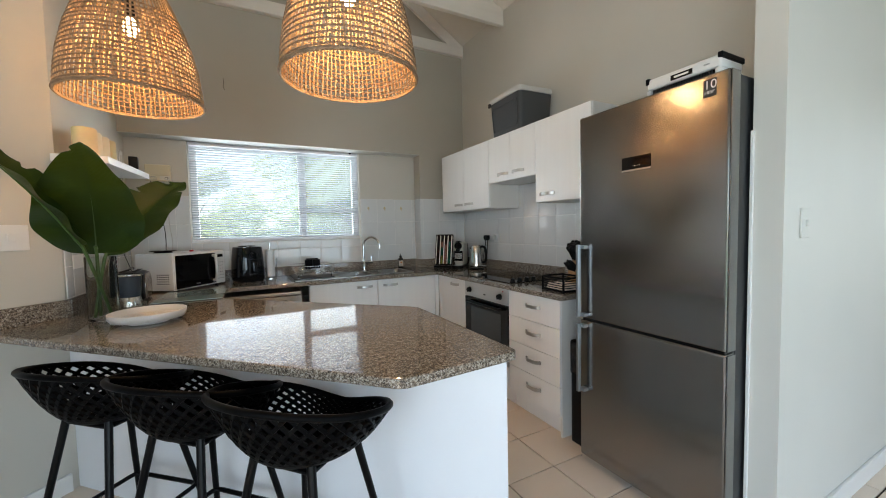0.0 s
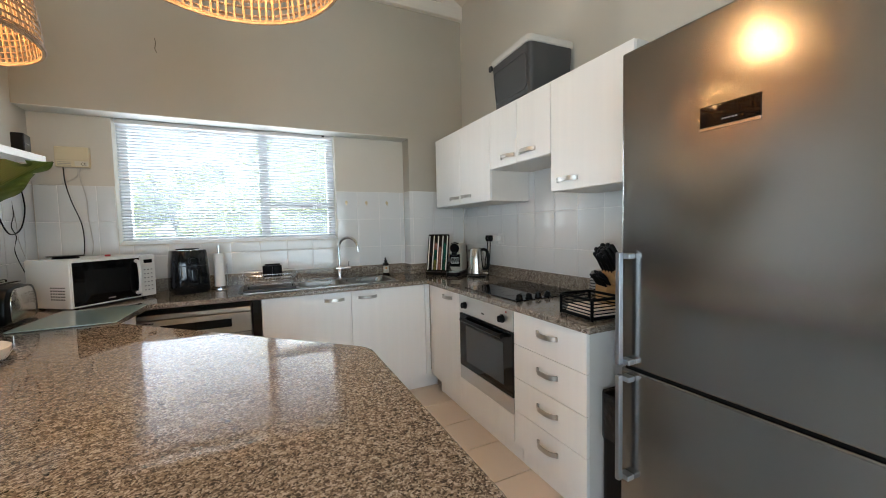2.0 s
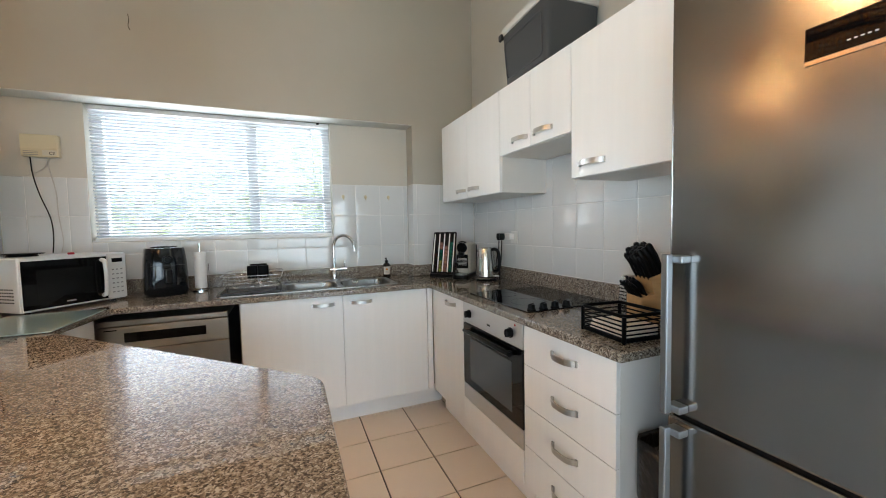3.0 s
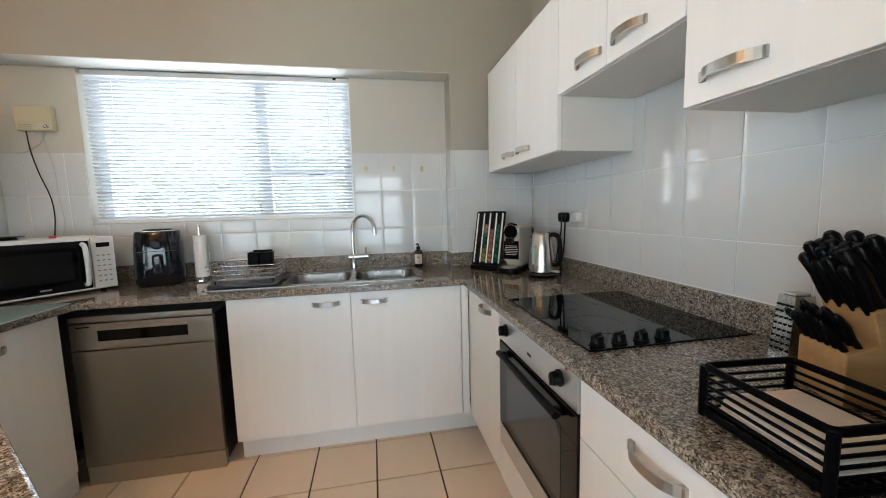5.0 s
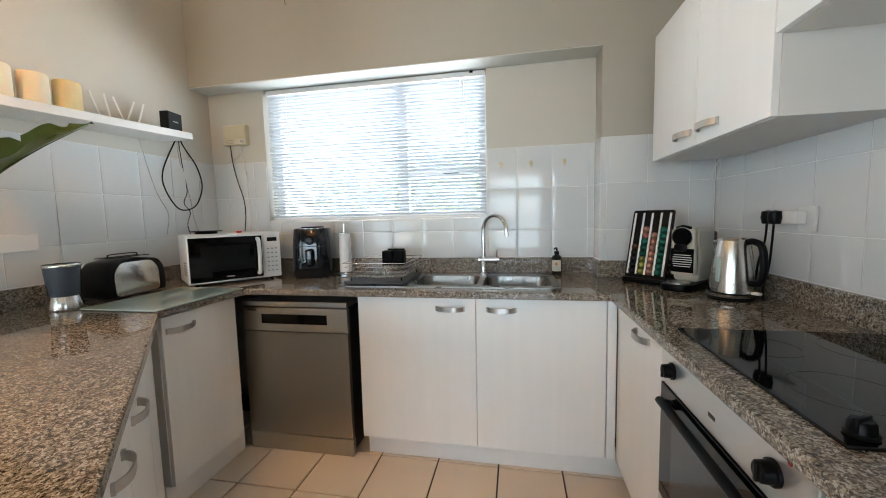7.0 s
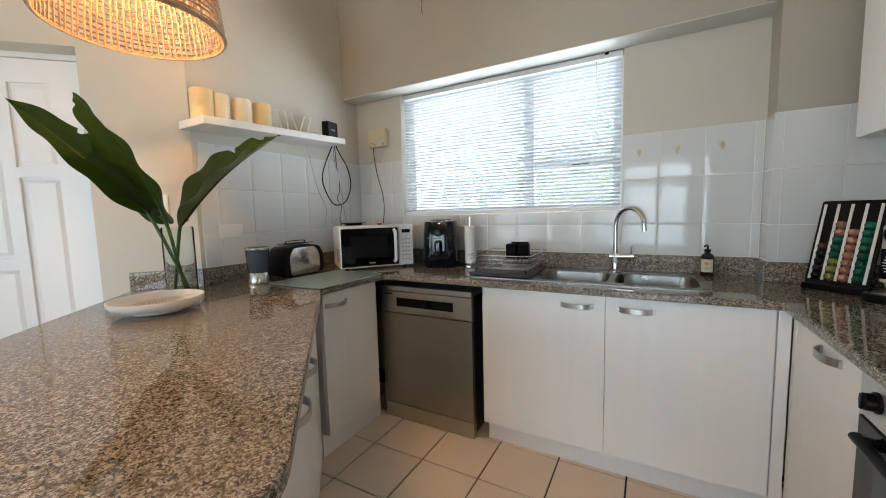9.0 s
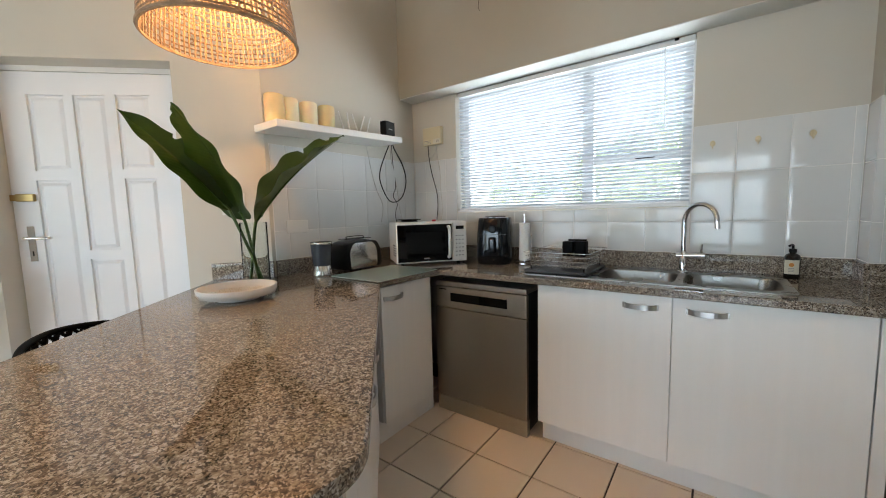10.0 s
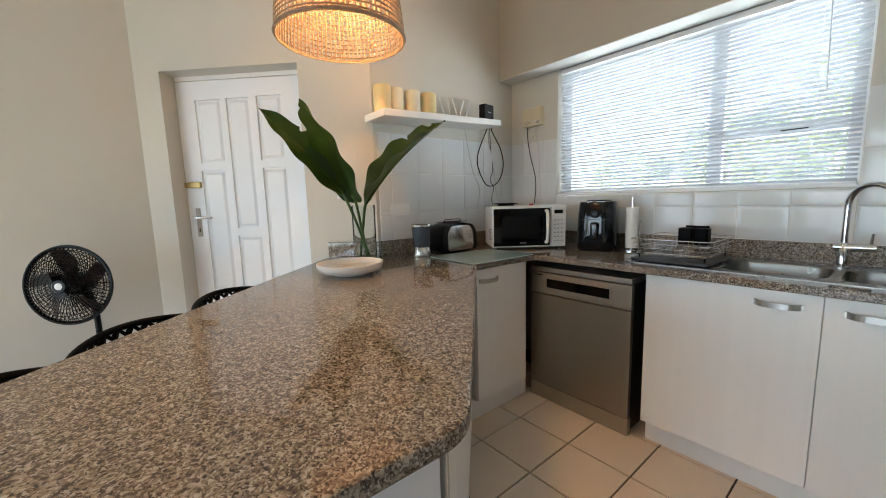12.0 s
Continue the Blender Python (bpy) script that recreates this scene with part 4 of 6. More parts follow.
    lamp("pendant_light", "POINT", pose(x, y, z + 0.27), LAMP_W, (1, 0.56, 0.24), shadow_soft_size=0.03)


pendant_lamp(2.56, 6.99, 1.928, 0, 3)
pendant_lamp(3.40, 6.33, 1.928, 40, 5)


# ---- bar stools ----
def stool_point(th, v):
    w = (1 - math.cos(th)) / 2
    R = 0.20 + 0.045 * w + 0.06 * abs(math.sin(th)) ** 2.5
    zr = 0.695 + 0.168 * w ** 0.75
    r0 = 0.115
    r = r0 + (R - r0) * (v ** 0.72)
    z = 0.648 + (zr - 0.648) * (v ** 1.35)
    return Vector((r * math.cos(th), r * math.sin(th), z))


def bar_stool():
    s = thing("bar_stool", "black bar stool with a diamond lattice seat and metal legs", "stool", group="bar stools at the counter")
    bm = bmesh.new()
    T = 0.006
    NU, NV = 48, 10
    # closed seat pan up to the lattice
    rings = [[bm.verts.new(stool_point(2 * math.pi * i / NU, v)) for i in range(NU)] for v in (0.0, 0.08, 0.17, 0.26)]
    for p, q in zip(rings, rings[1:]):
        for i in range(NU):
            bm.faces.new((p[i], p[(i + 1) % NU], q[(i + 1) % NU], q[i]))
    mid = [bm.verts.new((0.115 * math.cos(2 * math.pi * i / NU) * 0.5, 0.115 * math.sin(2 * math.pi * i / NU) * 0.5, 0.645)) for i in range(NU)]
    for i in range(NU):
        bm.faces.new((mid[i], mid[(i + 1) % NU], rings[0][(i + 1) % NU], rings[0][i]))
    bm.faces.new(mid[::-1])
    ex = bmesh.ops.extrude_face_region(bm, geom=bm.faces[:])
    bmesh.ops.translate(bm, verts=[g for g in ex["geom"] if isinstance(g, bmesh.types.BMVert)], vec=(0, 0, -0.008))
    part("seat_pan", bm, BLACKMATT, s, smooth=40)
    bm = bmesh.new()
    N = 34
    for k in range(N):
        for sgn in (-1, 1):
            a0 = 2 * math.pi * (k + 0.5) / N
            pts = [stool_point(a0 + sgn * (v - 0.12) * 0.95, v) for v in np.linspace(0.22, 0.985, 12)]
            tube(pts, [0.0092 - 0.0015 * abs(q - 0.5) for q in np.linspace(0, 1, 12)], 4, bm=bm, caps=False, flat=0.8)
    for v in (0.25,):
        tube([stool_point(a, v) for a in np.linspace(0, 2 * math.pi, 48, endpoint=False)], 0.006, 4, bm=bm, closed=True)
    part("lattice_shell", bm, BLACKMATT, s, "black diamond lattice seat shell", kind="stuff")
    part("rim", tube([stool_point(a, 1.0) for a in np.linspace(0, 2 * math.pi, 60, endpoint=False)], 0.0105, 8, closed=True), BLACKMATT, s, smooth=True)
    for i in range(4):
        a = radians(45 + 90 * i)
        c, d = math.cos(a), math.sin(a)
        leg = tube([(0.145 * c, 0.145 * d, 0.655), (0.295 * c, 0.295 * d, 0.012)], [0.013, 0.011], 10)
        l = part("leg", leg, BLACK, s, smooth=40)
        part("foot_cap", turned([(0, 0), (0.014, 0), (0.013, 0.02), (0, 0.02)], 12, at=(0.296 * c, 0.296 * d, 0)), BLACKMATT, l)
    sq = rounded([(0.168, 0.168), (-0.168, 0.168), (-0.168, -0.168), (0.168, -0.168)], 0.03, 4)
    part("footrest", tube([(x * 1.0, y * 1.0, 0.25 + 0.0 * x) for x, y in sq], 0.009, 8, closed=True), BLACK, s, smooth=40)
    part("under_plate", box((-0.11, -0.11, 0.626), (0.11, 0.11, 0.637), 0.004), BLACK, s)
    return s


st0 = bar_stool()
STOOLS = [(2.52, 6.61, 48), (2.83, 6.31, 45), (3.13, 5.985, 42)]
for x, y, a in STOOLS[1:]:
    copy_thing(st0, pose(x, y, 0, 0, 0, a))
st0.matrix_basis = pose(STOOLS[0][0], STOOLS[0][1], 0, 0, 0, STOOLS[0][2])

# ---- pedestal fan ----
fan = thing("pedestal_fan", "black pedestal fan with dark red blades, standing still by the wall", "fan", 1.33, 5.99, 0, 0)
part("base", turned([(0, 0), (0.19, 0), (0.19, 0.012), (0.17, 0.028), (0.04, 0.035), (0.03, 0.06), (0, 0.06)], 32), BLACK, fan, smooth=40)
part("pole", tube([(0, 0, 0.05), (0, 0, 0.70)], 0.015, 12), BLACK, fan, smooth=40)
F = Matrix.Translation((0.078, -0.057, 0.84)) @ look((0, 0, 0), (-1.0, 0.62, -0.10)).to_3x3().to_4x4()
bm = turned([(0, -0.10), (0.04, -0.10), (0.055, -0.07), (0.055, 0.0), (0, 0.0)], 20)
bmesh.ops.transform(bm, matrix=F @ pose(0, 0, -0.0), verts=bm.verts)
part("motor", bm, BLACK, fan, smooth=40)
part("neck", tube([(0, 0, 0.68), (0.02, -0.02, 0.76), F @ Vector((0, 0, -0.06))], 0.02, 10), BLACK, fan, smooth=40)
FR = 0.201
for sgn, nm in ((1, "front_grille"), (-1, "rear_grille")):
    bm = bmesh.new()
    for i in range(60):
        a = 2 * math.pi * i / 60
        pts = []
        for q in np.linspace(0, 1, 6):
            r = 0.035 + (FR - 0.035) * q
            aa = a + sgn * 0.5 * (1 - q) ** 1.5
            pts.append(F @ Vector((r * math.cos(aa), r * math.sin(aa), 0.04 + (0.062 if sgn > 0 else -0.042) * (1 - q ** 3))))
        tube(pts, 0.0023, 3, bm=bm, caps=False)
    for r in (0.06, 0.08, 0.10, 0.12, 0.14, 0.16, 0.18, 0.195):
        z = 0.04 + (0.062 if sgn > 0 else -0.042) * (1 - ((r - 0.035) / (FR - 0.035)) ** 3)
        tube([F @ Vector((r * math.cos(a), r * math.sin(a), z)) for a in np.linspace(0, 2 * math.pi, 40, endpoint=False)], 0.0021, 3, bm=bm, closed=True)
    part(nm, bm, BLACK, fan, kind="stuff")
part("outer_ring", tube([F @ Vector((FR * math.cos(a), FR * math.sin(a), 0.04)) for a in np.linspace(0, 2 * math.pi, 56, endpoint=False)], 0.0085, 8, closed=True, flat=1.4), BLACK, fan, smooth=40)
bm = turned([(0, 0.104), (0.030, 0.104), (0.034, 0.098), (0, 0.096)], 24)
bmesh.ops.transform(bm, matrix=F, verts=bm.verts)
part("hub_cap", bm, BLACK, fan, smooth=40)
bm = turned([(0, 0.107), (0.017, 0.1065), (0.018, 0.104)], 20)
bmesh.ops.transform(bm, matrix=F, verts=bm.verts)
part("hub_badge", bm, TRIM, fan, "round white hub badge")
BLADE = material("dark_red_blade", (0.012, 0.0025, 0.0025), 0.35)
for k in range(5):
    bm = bmesh.new()
    rows = []
    for i in range(8):
        q = i / 7
        r = 0.03 + 0.16 * q
        wdt = 0.25 + 0.32 * math.sin(math.pi * min(1, q * 0.9 + 0.15)) * 1.1
        a0 = 2 * math.pi * k / 5 + 0.55 * q
        rows.append([bm.verts.new(F @ Vector((r * math.cos(a0 + wdt * (j / 4 - 0.5)), r * math.sin(a0 + wdt * (j / 4 - 0.5)), 0.04 + 0.018 * (j / 2 - 1)))) for j in range(5)])
    for p, q in zip(rows, rows[1:]):
        for j in range(4):
            bm.faces.new((p[j], p[j + 1], q[j + 1], q[j]))
    ex = bmesh.ops.extrude_face_region(bm, geom=bm.faces[:])
    bmesh.ops.translate(bm, verts=[g for g in ex["geom"] if isinstance(g, bmesh.types.BMVert)], vec=F.to_3x3() @ Vector((0, 0, 0.002)))
    part("blade", bm, BLADE, fan, smooth=40)
bm = turned([(0, 0.0), (0.035, 0.0), (0.038, 0.05), (0.02, 0.062), (0, 0.062)], 20)
bmesh.ops.transform(bm, matrix=F, verts=bm.verts)
part("blade_hub", bm, BLADE, fan, smooth=40)

# ---- vase with three large leaves ----
CLEAR = material("clear_glass", (0.93, 0.97, 0.96), 0.02, Transmission_Weight=1.0, IOR=1.12)
vase = thing("vase", "tall clear glass vase standing on the granite", "vase", 2.352, 7.155, 0.901)
part("glass", turned([(0, 0), (0.056, 0), (0.060, 0.004), (0.061, 0.31), (0.0595, 0.312), (0.058, 0.31), (0.056, 0.014), (0, 0.012)], 40), CLEAR, vase, smooth=40)

LEAF = material("leaf_green", (0.035, 0.085, 0.012), 0.42, Specular_IOR_Level=0.15)
t_, b_ = nodes_of(LEAF)
n_ = noise_node(t_, 7, 4, 0.6)
t_.links.new(ramp(t_, n_.outputs["Fac"], [(0.25, (0.007, 0.019, 0.004)), (0.58, (0.012, 0.031, 0.005)), (0.76, (0.026, 0.052, 0.007)), (0.92, (0.11, 0.10, 0.018))]), b_.inputs["Base Color"])
w_ = t_.nodes.new("ShaderNodeTexWave")
w_.inputs["Scale"].default_value, w_.inputs["Distortion"].default_value = 26, 0.6
uvn = t_.nodes.new("ShaderNodeUVMap")
t_.links.new(uvn.outputs[0], w_.inputs[0])
bp_ = t_.nodes.new("ShaderNodeBump")
bp_.inputs["Strength"].default_value, bp_.inputs["Distance"].default_value = 0.25, 0.002
t_.links.new(w_.outputs["Fac"], bp_.inputs["Height"])
t_.links.new(bp_.outputs[0], b_.inputs["Normal"])
trl = t_.nodes.new("ShaderNodeBsdfTranslucent")
trl.inputs[0].default_value = (0.16, 0.26, 0.02, 1)
mxs = t_.nodes.new("ShaderNodeMixShader")
mxs.inputs[0].default_value = 0.09
t_.links.new(b_.outputs[0], mxs.inputs[1])
t_.links.new(trl.outputs[0], mxs.inputs[2])
t_.links.new(mxs.outputs[0], t_.nodes["Material Output"].inputs[0])
STEM = vary(material("leaf_stem", (0.05, 0.10, 0.02), 0.4), 20, 0.2)


def big_leaf(foot, base, tip, normal, width, bend, fold, seed, cuts):
    """A paddle leaf: foot of the stem, base and tip of the blade, the way its face looks."""
    rng = random.Random(seed)
    base, tip, nrm = Vector(base), Vector(tip), Vector(normal).normalized()
    lf = thing("leaf_stem", "large dark green banana-like leaf on a long stem in the vase", "plant", *base, group="leaves in the vase")
    axis = tip - base
    L = axis.length
    ax = axis.normalized()
    nrm = (nrm - ax * nrm.dot(ax)).normalized()
    side = ax.cross(nrm)
    bm = bmesh.new()
    uvl = bm.loops.layers.uv.new("UVMap")
    NL, NW = 44, 8
    rows, uvs = [], {}
    for i in range(NL + 1):
        u = i / NL
        w = width / 2 * (math.sin(math.pi * min(1, u ** 0.62)) ** 0.72 if 0 < u < 1 else 0.0) + 0.0015
        c = ax * (L * u) + nrm * (bend * math.sin(math.pi * u))
        row = []
        for j in range(-NW, NW + 1):
            q = j / NW
            cut = 1.0
            for cu, cs, cd in cuts:
                if (q > 0) == (cs > 0) and abs(u - cu) < 0.018:
                    cut = min(cut, 1 - cd)
            d = abs(q) * w * (cut if abs(q) > 0.5 else 1)
            wave = 0.010 * math.sin(u * 21 + seed + (1.5 if q > 0 else 0)) * abs(q) ** 2
            p = c + side * math.copysign(d * math.cos(fold), q) + nrm * (d * math.sin(fold) + wave)
            v = bm.verts.new(p)
            uvs[v] = (u, abs(q) * 0.15)
            row.append(v)
        rows.append(row)
    for p, q in zip(rows, rows[1:]):
        for j in range(2 * NW):
            f = bm.faces.new((p[j], p[j + 1], q[j + 1], q[j]))
            for lp in f.loops:
                lp[uvl].uv = uvs[lp.vert]
    part("blade", bm, LEAF, lf, smooth=True)
    rib = [ax * (L * u) + nrm * (bend * math.sin(math.pi * u) - 0.003) for u in np.linspace(0, 0.97, 16)]
    part("midrib", tube(rib, [0.006 * (1 - k / 17) for k in range(16)], 6), STEM, lf, smooth=True)
    ft = Vector(foot) - base
    part("stem", tube(curve_points([ft, ft * 0.5 + Vector((0.0, 0.0, 0.01)) + (ax * 0.03 if ft.length > 0.4 else Vector()), (0, 0, 0), ax * 0.04], 8), 0.0075, 8), STEM, lf, smooth=True)
    return lf


big_leaf((2.376, 7.174, 0.918), (2.312, 7.070, 1.27), (2.075, 6.75, 1.715), (0.55, -0.35, 0.75), 0.20, 0.02, 0.55, 1, [(0.62, 1, 0.25)])
big_leaf((2.332, 7.177, 0.918), (2.350, 7.115, 1.23), (2.395, 6.84, 1.70), (-0.02, -0.97, -0.1), 0.40, -0.03, 0.22, 2, [(0.93, -1, 0.4)])
big_leaf((2.322, 7.136, 0.918), (2.372, 7.160, 1.22), (2.675, 7.465, 1.625), (-0.35, -0.86, 0.30), 0.38, 0.03, 0.35, 3, [(0.80, 1, 0.45), (0.66, -1, 0.3), (0.87, -1, 0.5)])

# shallow bowl
CERAMIC = relief(vary(material("white_ceramic", (0.72, 0.69, 0.65), 0.45), 8, 0.03), 60, 0.15)
dish = thing("bowl", "shallow white bowl with a dotted beige inside, on the bar", "bowl", 2.562, 6.965, 0.901)
BOWL = Matrix.Scale(0.91, 4)
part("outside", turned([(0, 0), (0.085, 0), (0.09, 0.004), (0.088, 0.010), (0.150, 0.022), (0.165, 0.048), (0.166, 0.060), (0.160, 0.061), (0.156, 0.056), (0.145, 0.030), (0.09, 0.019), (0, 0.018)], 64), CERAMIC, dish, smooth=50)
DOT = material("beige_dots", (0.36, 0.24, 0.13), 0.6)
bm = bmesh.new()
for k in range(8):
    r = 0.045 + k * 0.0135
    z = 0.0186 if r < 0.09 else 0.019 + (r - 0.09) * 0.17
    if r > 0.144:
        z = 0.0315
    m_ = int(2 * math.pi * r / 0.011)
    for i in range(m_):
        a = 2 * math.pi * (i + 0.5 * (k % 2)) / m_
        box((-0.0035, -0.0018, 0), (0.0035, 0.0018, 0.0012), bm=bm)
        bm.verts.ensure_lookup_table()
        vs = [bm.verts[-1 - q] for q in range(8)]
        bmesh.ops.transform(bm, matrix=pose(r * math.cos(a), r * math.sin(a), z, 0, 0, math.degrees(a)), verts=vs)
part("dots", bm, DOT, dish, "beige dotted glaze", kind="stuff")
bm = bmesh.new()
for i in range(60):
    a = 2 * math.pi * i / 60
    tube([(0.152 * math.cos(a), 0.152 * math.sin(a), 0.0185), (0.1655 * math.cos(a + 0.04), 0.1655 * math.sin(a + 0.04), 0.041)], 0.0012, 3, bm=bm)
part("fluting", bm, CERAMIC, dish, kind="stuff")
for piece in dish.children:
    piece.data.transform(BOWL)

# ---- things on the worktop ----
WHITEPLASTIC = relief(material("white_plastic", (0.72, 0.72, 0.70), 0.35), 200, 0.04)
CREAM = relief(material("aged_cream_plastic", (0.62, 0.54, 0.36), 0.45), 200, 0.05)
GREYTEXT = material("grey_print", (0.25, 0.25, 0.25), 0.5)

MESHVIEW = material("oven_door_mesh", (0.005, 0.0055, 0.006), 0.15, Specular_IOR_Level=0.3)
mw = thing("microwave", "white microwave oven with a black glass door on the worktop", "microwave", 2.528, 7.962, 0.9, 52.2)
bm = box((0, 0.012, 0.012), (0.472, 0.33, 0.278), 0.006, seg=3)
part("body", bm, WHITEPLASTIC, mw)
md = part("door", box((0.004, 0.0, 0.016), (0.372, 0.0119, 0.274), 0.003), WHITEPLASTIC, mw)
part("door_glass", box((0.006, -0.0035, 0.024), (0.366, -0.0003, 0.262), 0.002), BLACKGLASS, md, "black glass door front")
part("mesh_window", box((0.06, -0.0045, 0.075), (0.30, -0.0037, 0.215), 0.0004), MESHVIEW, md)
part("badge", box((0.175, -0.0044, 0.040), (0.215, -0.0037, 0.047)), GREYTEXT, md)
part("handle", tube(curve_points([(0.342, -0.004, 0.045), (0.342, -0.03, 0.06), (0.342, -0.038, 0.145), (0.342, -0.03, 0.23), (0.342, -0.004, 0.245)], 6), 0.011, 10), WHITEPLASTIC, md, "curved white door handle", smooth=True)
mp = part("control_panel", box((0.375, 0.0, 0.016), (0.468, 0.0119, 0.274), 0.003), WHITEPLASTIC, mw)
part("clock_display", box((0.395, -0.001, 0.225), (0.45, 0.0, 0.248)), BLACKGLASS, mp)
for i in range(3):
    for j in range(6):
        part("key", box((0.393 + i * 0.022, -0.0009, 0.05 + j * 0.026), (0.404 + i * 0.022, -0.0001, 0.056 + j * 0.026)), GREYTEXT, mp)
for x in (0.04, 0.42):
    for y in (0.04, 0.29):
        part("foot", turned([(0, 0.0), (0.012, 0.0), (0.012, 0.013), (0, 0.013)], 10, at=(x, y, 0)), BLACK, mw)
for i in range(5):
    for j in range(6):
        part("vent_slot", box((-0.0008, 0.05 + j * 0.018, 0.06 + i * 0.016), (0.0002, 0.062 + j * 0.018, 0.066 + i * 0.016)), BLACK, mw)
sc = thing("kitchen_scale", "flat round dark kitchen scale lying on the microwave", "scale", 2.43, 8.20, 1.1785)
part("plate", turned([(0, 0.012), (0.082, 0.012), (0.085, 0.017), (0.078, 0.019), (0, 0.019)], 32), BLACKGLASS, sc, smooth=40)
part("foot_ring", turned([(0, 0), (0.06, 0), (0.055, 0.012), (0, 0.012)], 24), BLACK, sc, smooth=40)
REDP = material("red_plastic", (0.5, 0.02, 0.03), 0.4)
rc = thing("clip", "small red plastic clip on top of the microwave", "clip", 2.60, 8.26, 1.1785, 30)
part("body", box((-0.014, -0.007, 0), (0.014, 0.007, 0.012), 0.004), REDP, rc)

ts = thing("toaster", "black two-slot toaster with polished steel sides on the worktop", "toaster", 2.325, 7.80, 0.9, -88)
end = [(-0.155, 0), (0.155, 0), (0.16, 0.05), (0.15, 0.13), (0.12, 0.172), (0.0, 0.19), (-0.12, 0.172), (-0.15, 0.13), (-0.16, 0.05)]
SH = rounded(end, 0.02, 4)


def lengthways(points, y0, y1, bevel=0.0):
    """A slab whose side view (x, z) is the outline, from y0 to y1."""
    bm = prism(points, 0, y1 - y0, bevel=bevel)
    bmesh.ops.transform(bm, matrix=Matrix(((1, 0, 0, 0), (0, 0, -1, y1), (0, 1, 0, 0), (0, 0, 0, 1))), verts=bm.verts)
    return bm


part("body", lengthways([(x * 0.97, z * 0.96 + 0.006) for x, z in SH], -0.078, 0.078, 0.012), BLACK, ts, smooth=40)
core = rounded([(-0.105, 0.012), (0.115, 0.012), (0.12, 0.12), (0.085, 0.168), (-0.07, 0.168), (-0.105, 0.12)], 0.025, 4)
part("steel_side", lengthways(core, 0.0785, 0.086, 0.003), KETTLESTEEL, ts, "polished steel side", smooth=40)
part("steel_side", lengthways(core, -0.086, -0.0785, 0.003), KETTLESTEEL, ts, "polished steel side", smooth=40)
for y in (-0.03, 0.03):
    part("slot", box((-0.10, y - 0.011, 0.1875), (0.10, y + 0.011, 0.1905)), DARKGAP, ts)
part("warming_rack", tube(curve_points([(-0.07, 0.0, 0.19), (-0.06, 0.0, 0.203), (0.06, 0.0, 0.203), (0.07, 0.0, 0.19)], 6), 0.003, 6), BLACK, ts)
part("push_lever", box((-0.178, -0.02, 0.11), (-0.150, 0.02, 0.122), 0.004), BLACK, ts)

gr_ = thing("coffee_grinder", "small grey and steel electric grinder on the worktop", "grinder", 2.375, 7.515, 0.9)
NAVY = material("dark_blue_grey_plastic", (0.045, 0.055, 0.07), 0.25)
part("base", turned([(0, 0), (0.058, 0), (0.060, 0.01), (0.050, 0.045), (0.045, 0.06), (0, 0.06)], 32), KETTLESTEEL, gr_, smooth=40)
part("cup", turned([(0, 0.06), (0.050, 0.06), (0.058, 0.175), (0.059, 0.187), (0.054, 0.187), (0, 0.184)], 32), NAVY, gr_, smooth=40)
part("rim_ring", turned([(0.0595, 0.178), (0.0605, 0.180), (0.0605, 0.188), (0.0595, 0.190)], 32), KETTLESTEEL, gr_, smooth=40)

GLASSGREEN = material("frosted_green_glass", (0.42, 0.52, 0.48), 0.12, coat=0.5)
cb_ = thing("glass_board", "greenish glass cutting board lying flat on the worktop", "cutting board", 2.66, 7.735, 0.9012, 0)
part("pane", prism(rounded([(-0.20, -0.235), (0.175, -0.235), (0.185, 0.235), (-0.18, 0.235)], 0.015), 0.002, 0.007, bevel=0.001), GLASSGREEN, cb_)
for x, y in ((-0.15, -0.2), (0.14, -0.2), (-0.15, 0.2), (0.14, 0.2)):
    part("foot", turned([(0, 0), (0.006, 0), (0.006, 0.002), (0, 0.002)], 8, at=(x, y, 0)), BLACK, cb_)

af = thing("air_fryer", "glossy black air fryer standing on the worktop", "air fryer", 2.985, 8.42, 0.9, 20)
GLOSSBLACK = material("gloss_black", (0.004, 0.005, 0.007), 0.08, Specular_IOR_Level=0.45)
bm = bmesh.new()
rings = []
for k, z in ((0.88, 0.0), (0.95, 0.018), (0.98, 0.06), (0.93, 0.20), (0.86, 0.285), (0.83, 0.294), (0.6, 0.298)):
    rings.append([bm.verts.new((x * k, y * k, z)) for x, y in rounded([(-0.118, -0.13), (0.118, -0.13), (0.118, 0.13), (-0.118, 0.13)], 0.085, 6)])
for p, q in zip(rings, rings[1:]):
    for i in range(len(p)):
        bm.faces.new((p[i], p[(i + 1) % len(p)], q[(i + 1) % len(p)], q[i]))
bm.faces.new(rings[0][::-1]), bm.faces.new(rings[-1])
part("body", bm, GLOSSBLACK, af, smooth=35)
part("basket_grip", box((-0.022, -0.165, 0.075), (0.022, -0.118, 0.175), 0.012, seg=3), GLOSSBLACK, af)
k = turned([(0, 0), (0.026, 0), (0.026, 0.006), (0.017, 0.008), (0.016, 0.018), (0, 0.018)], 20)
bmesh.ops.transform(k, matrix=pose(0, -0.120, 0.225, 90), verts=k.verts)
part("timer_knob", k, BLACK, af, smooth=40)
part("top_trim", turned([(0, 0.298), (0.07, 0.298), (0.065, 0.303), (0, 0.303)], 24), BLACKMATT, af, smooth=40)
part("basket_seam", box((-0.085, -0.1285, 0.188), (0.085, -0.1265, 0.191)), FRIDGESIDE, af)

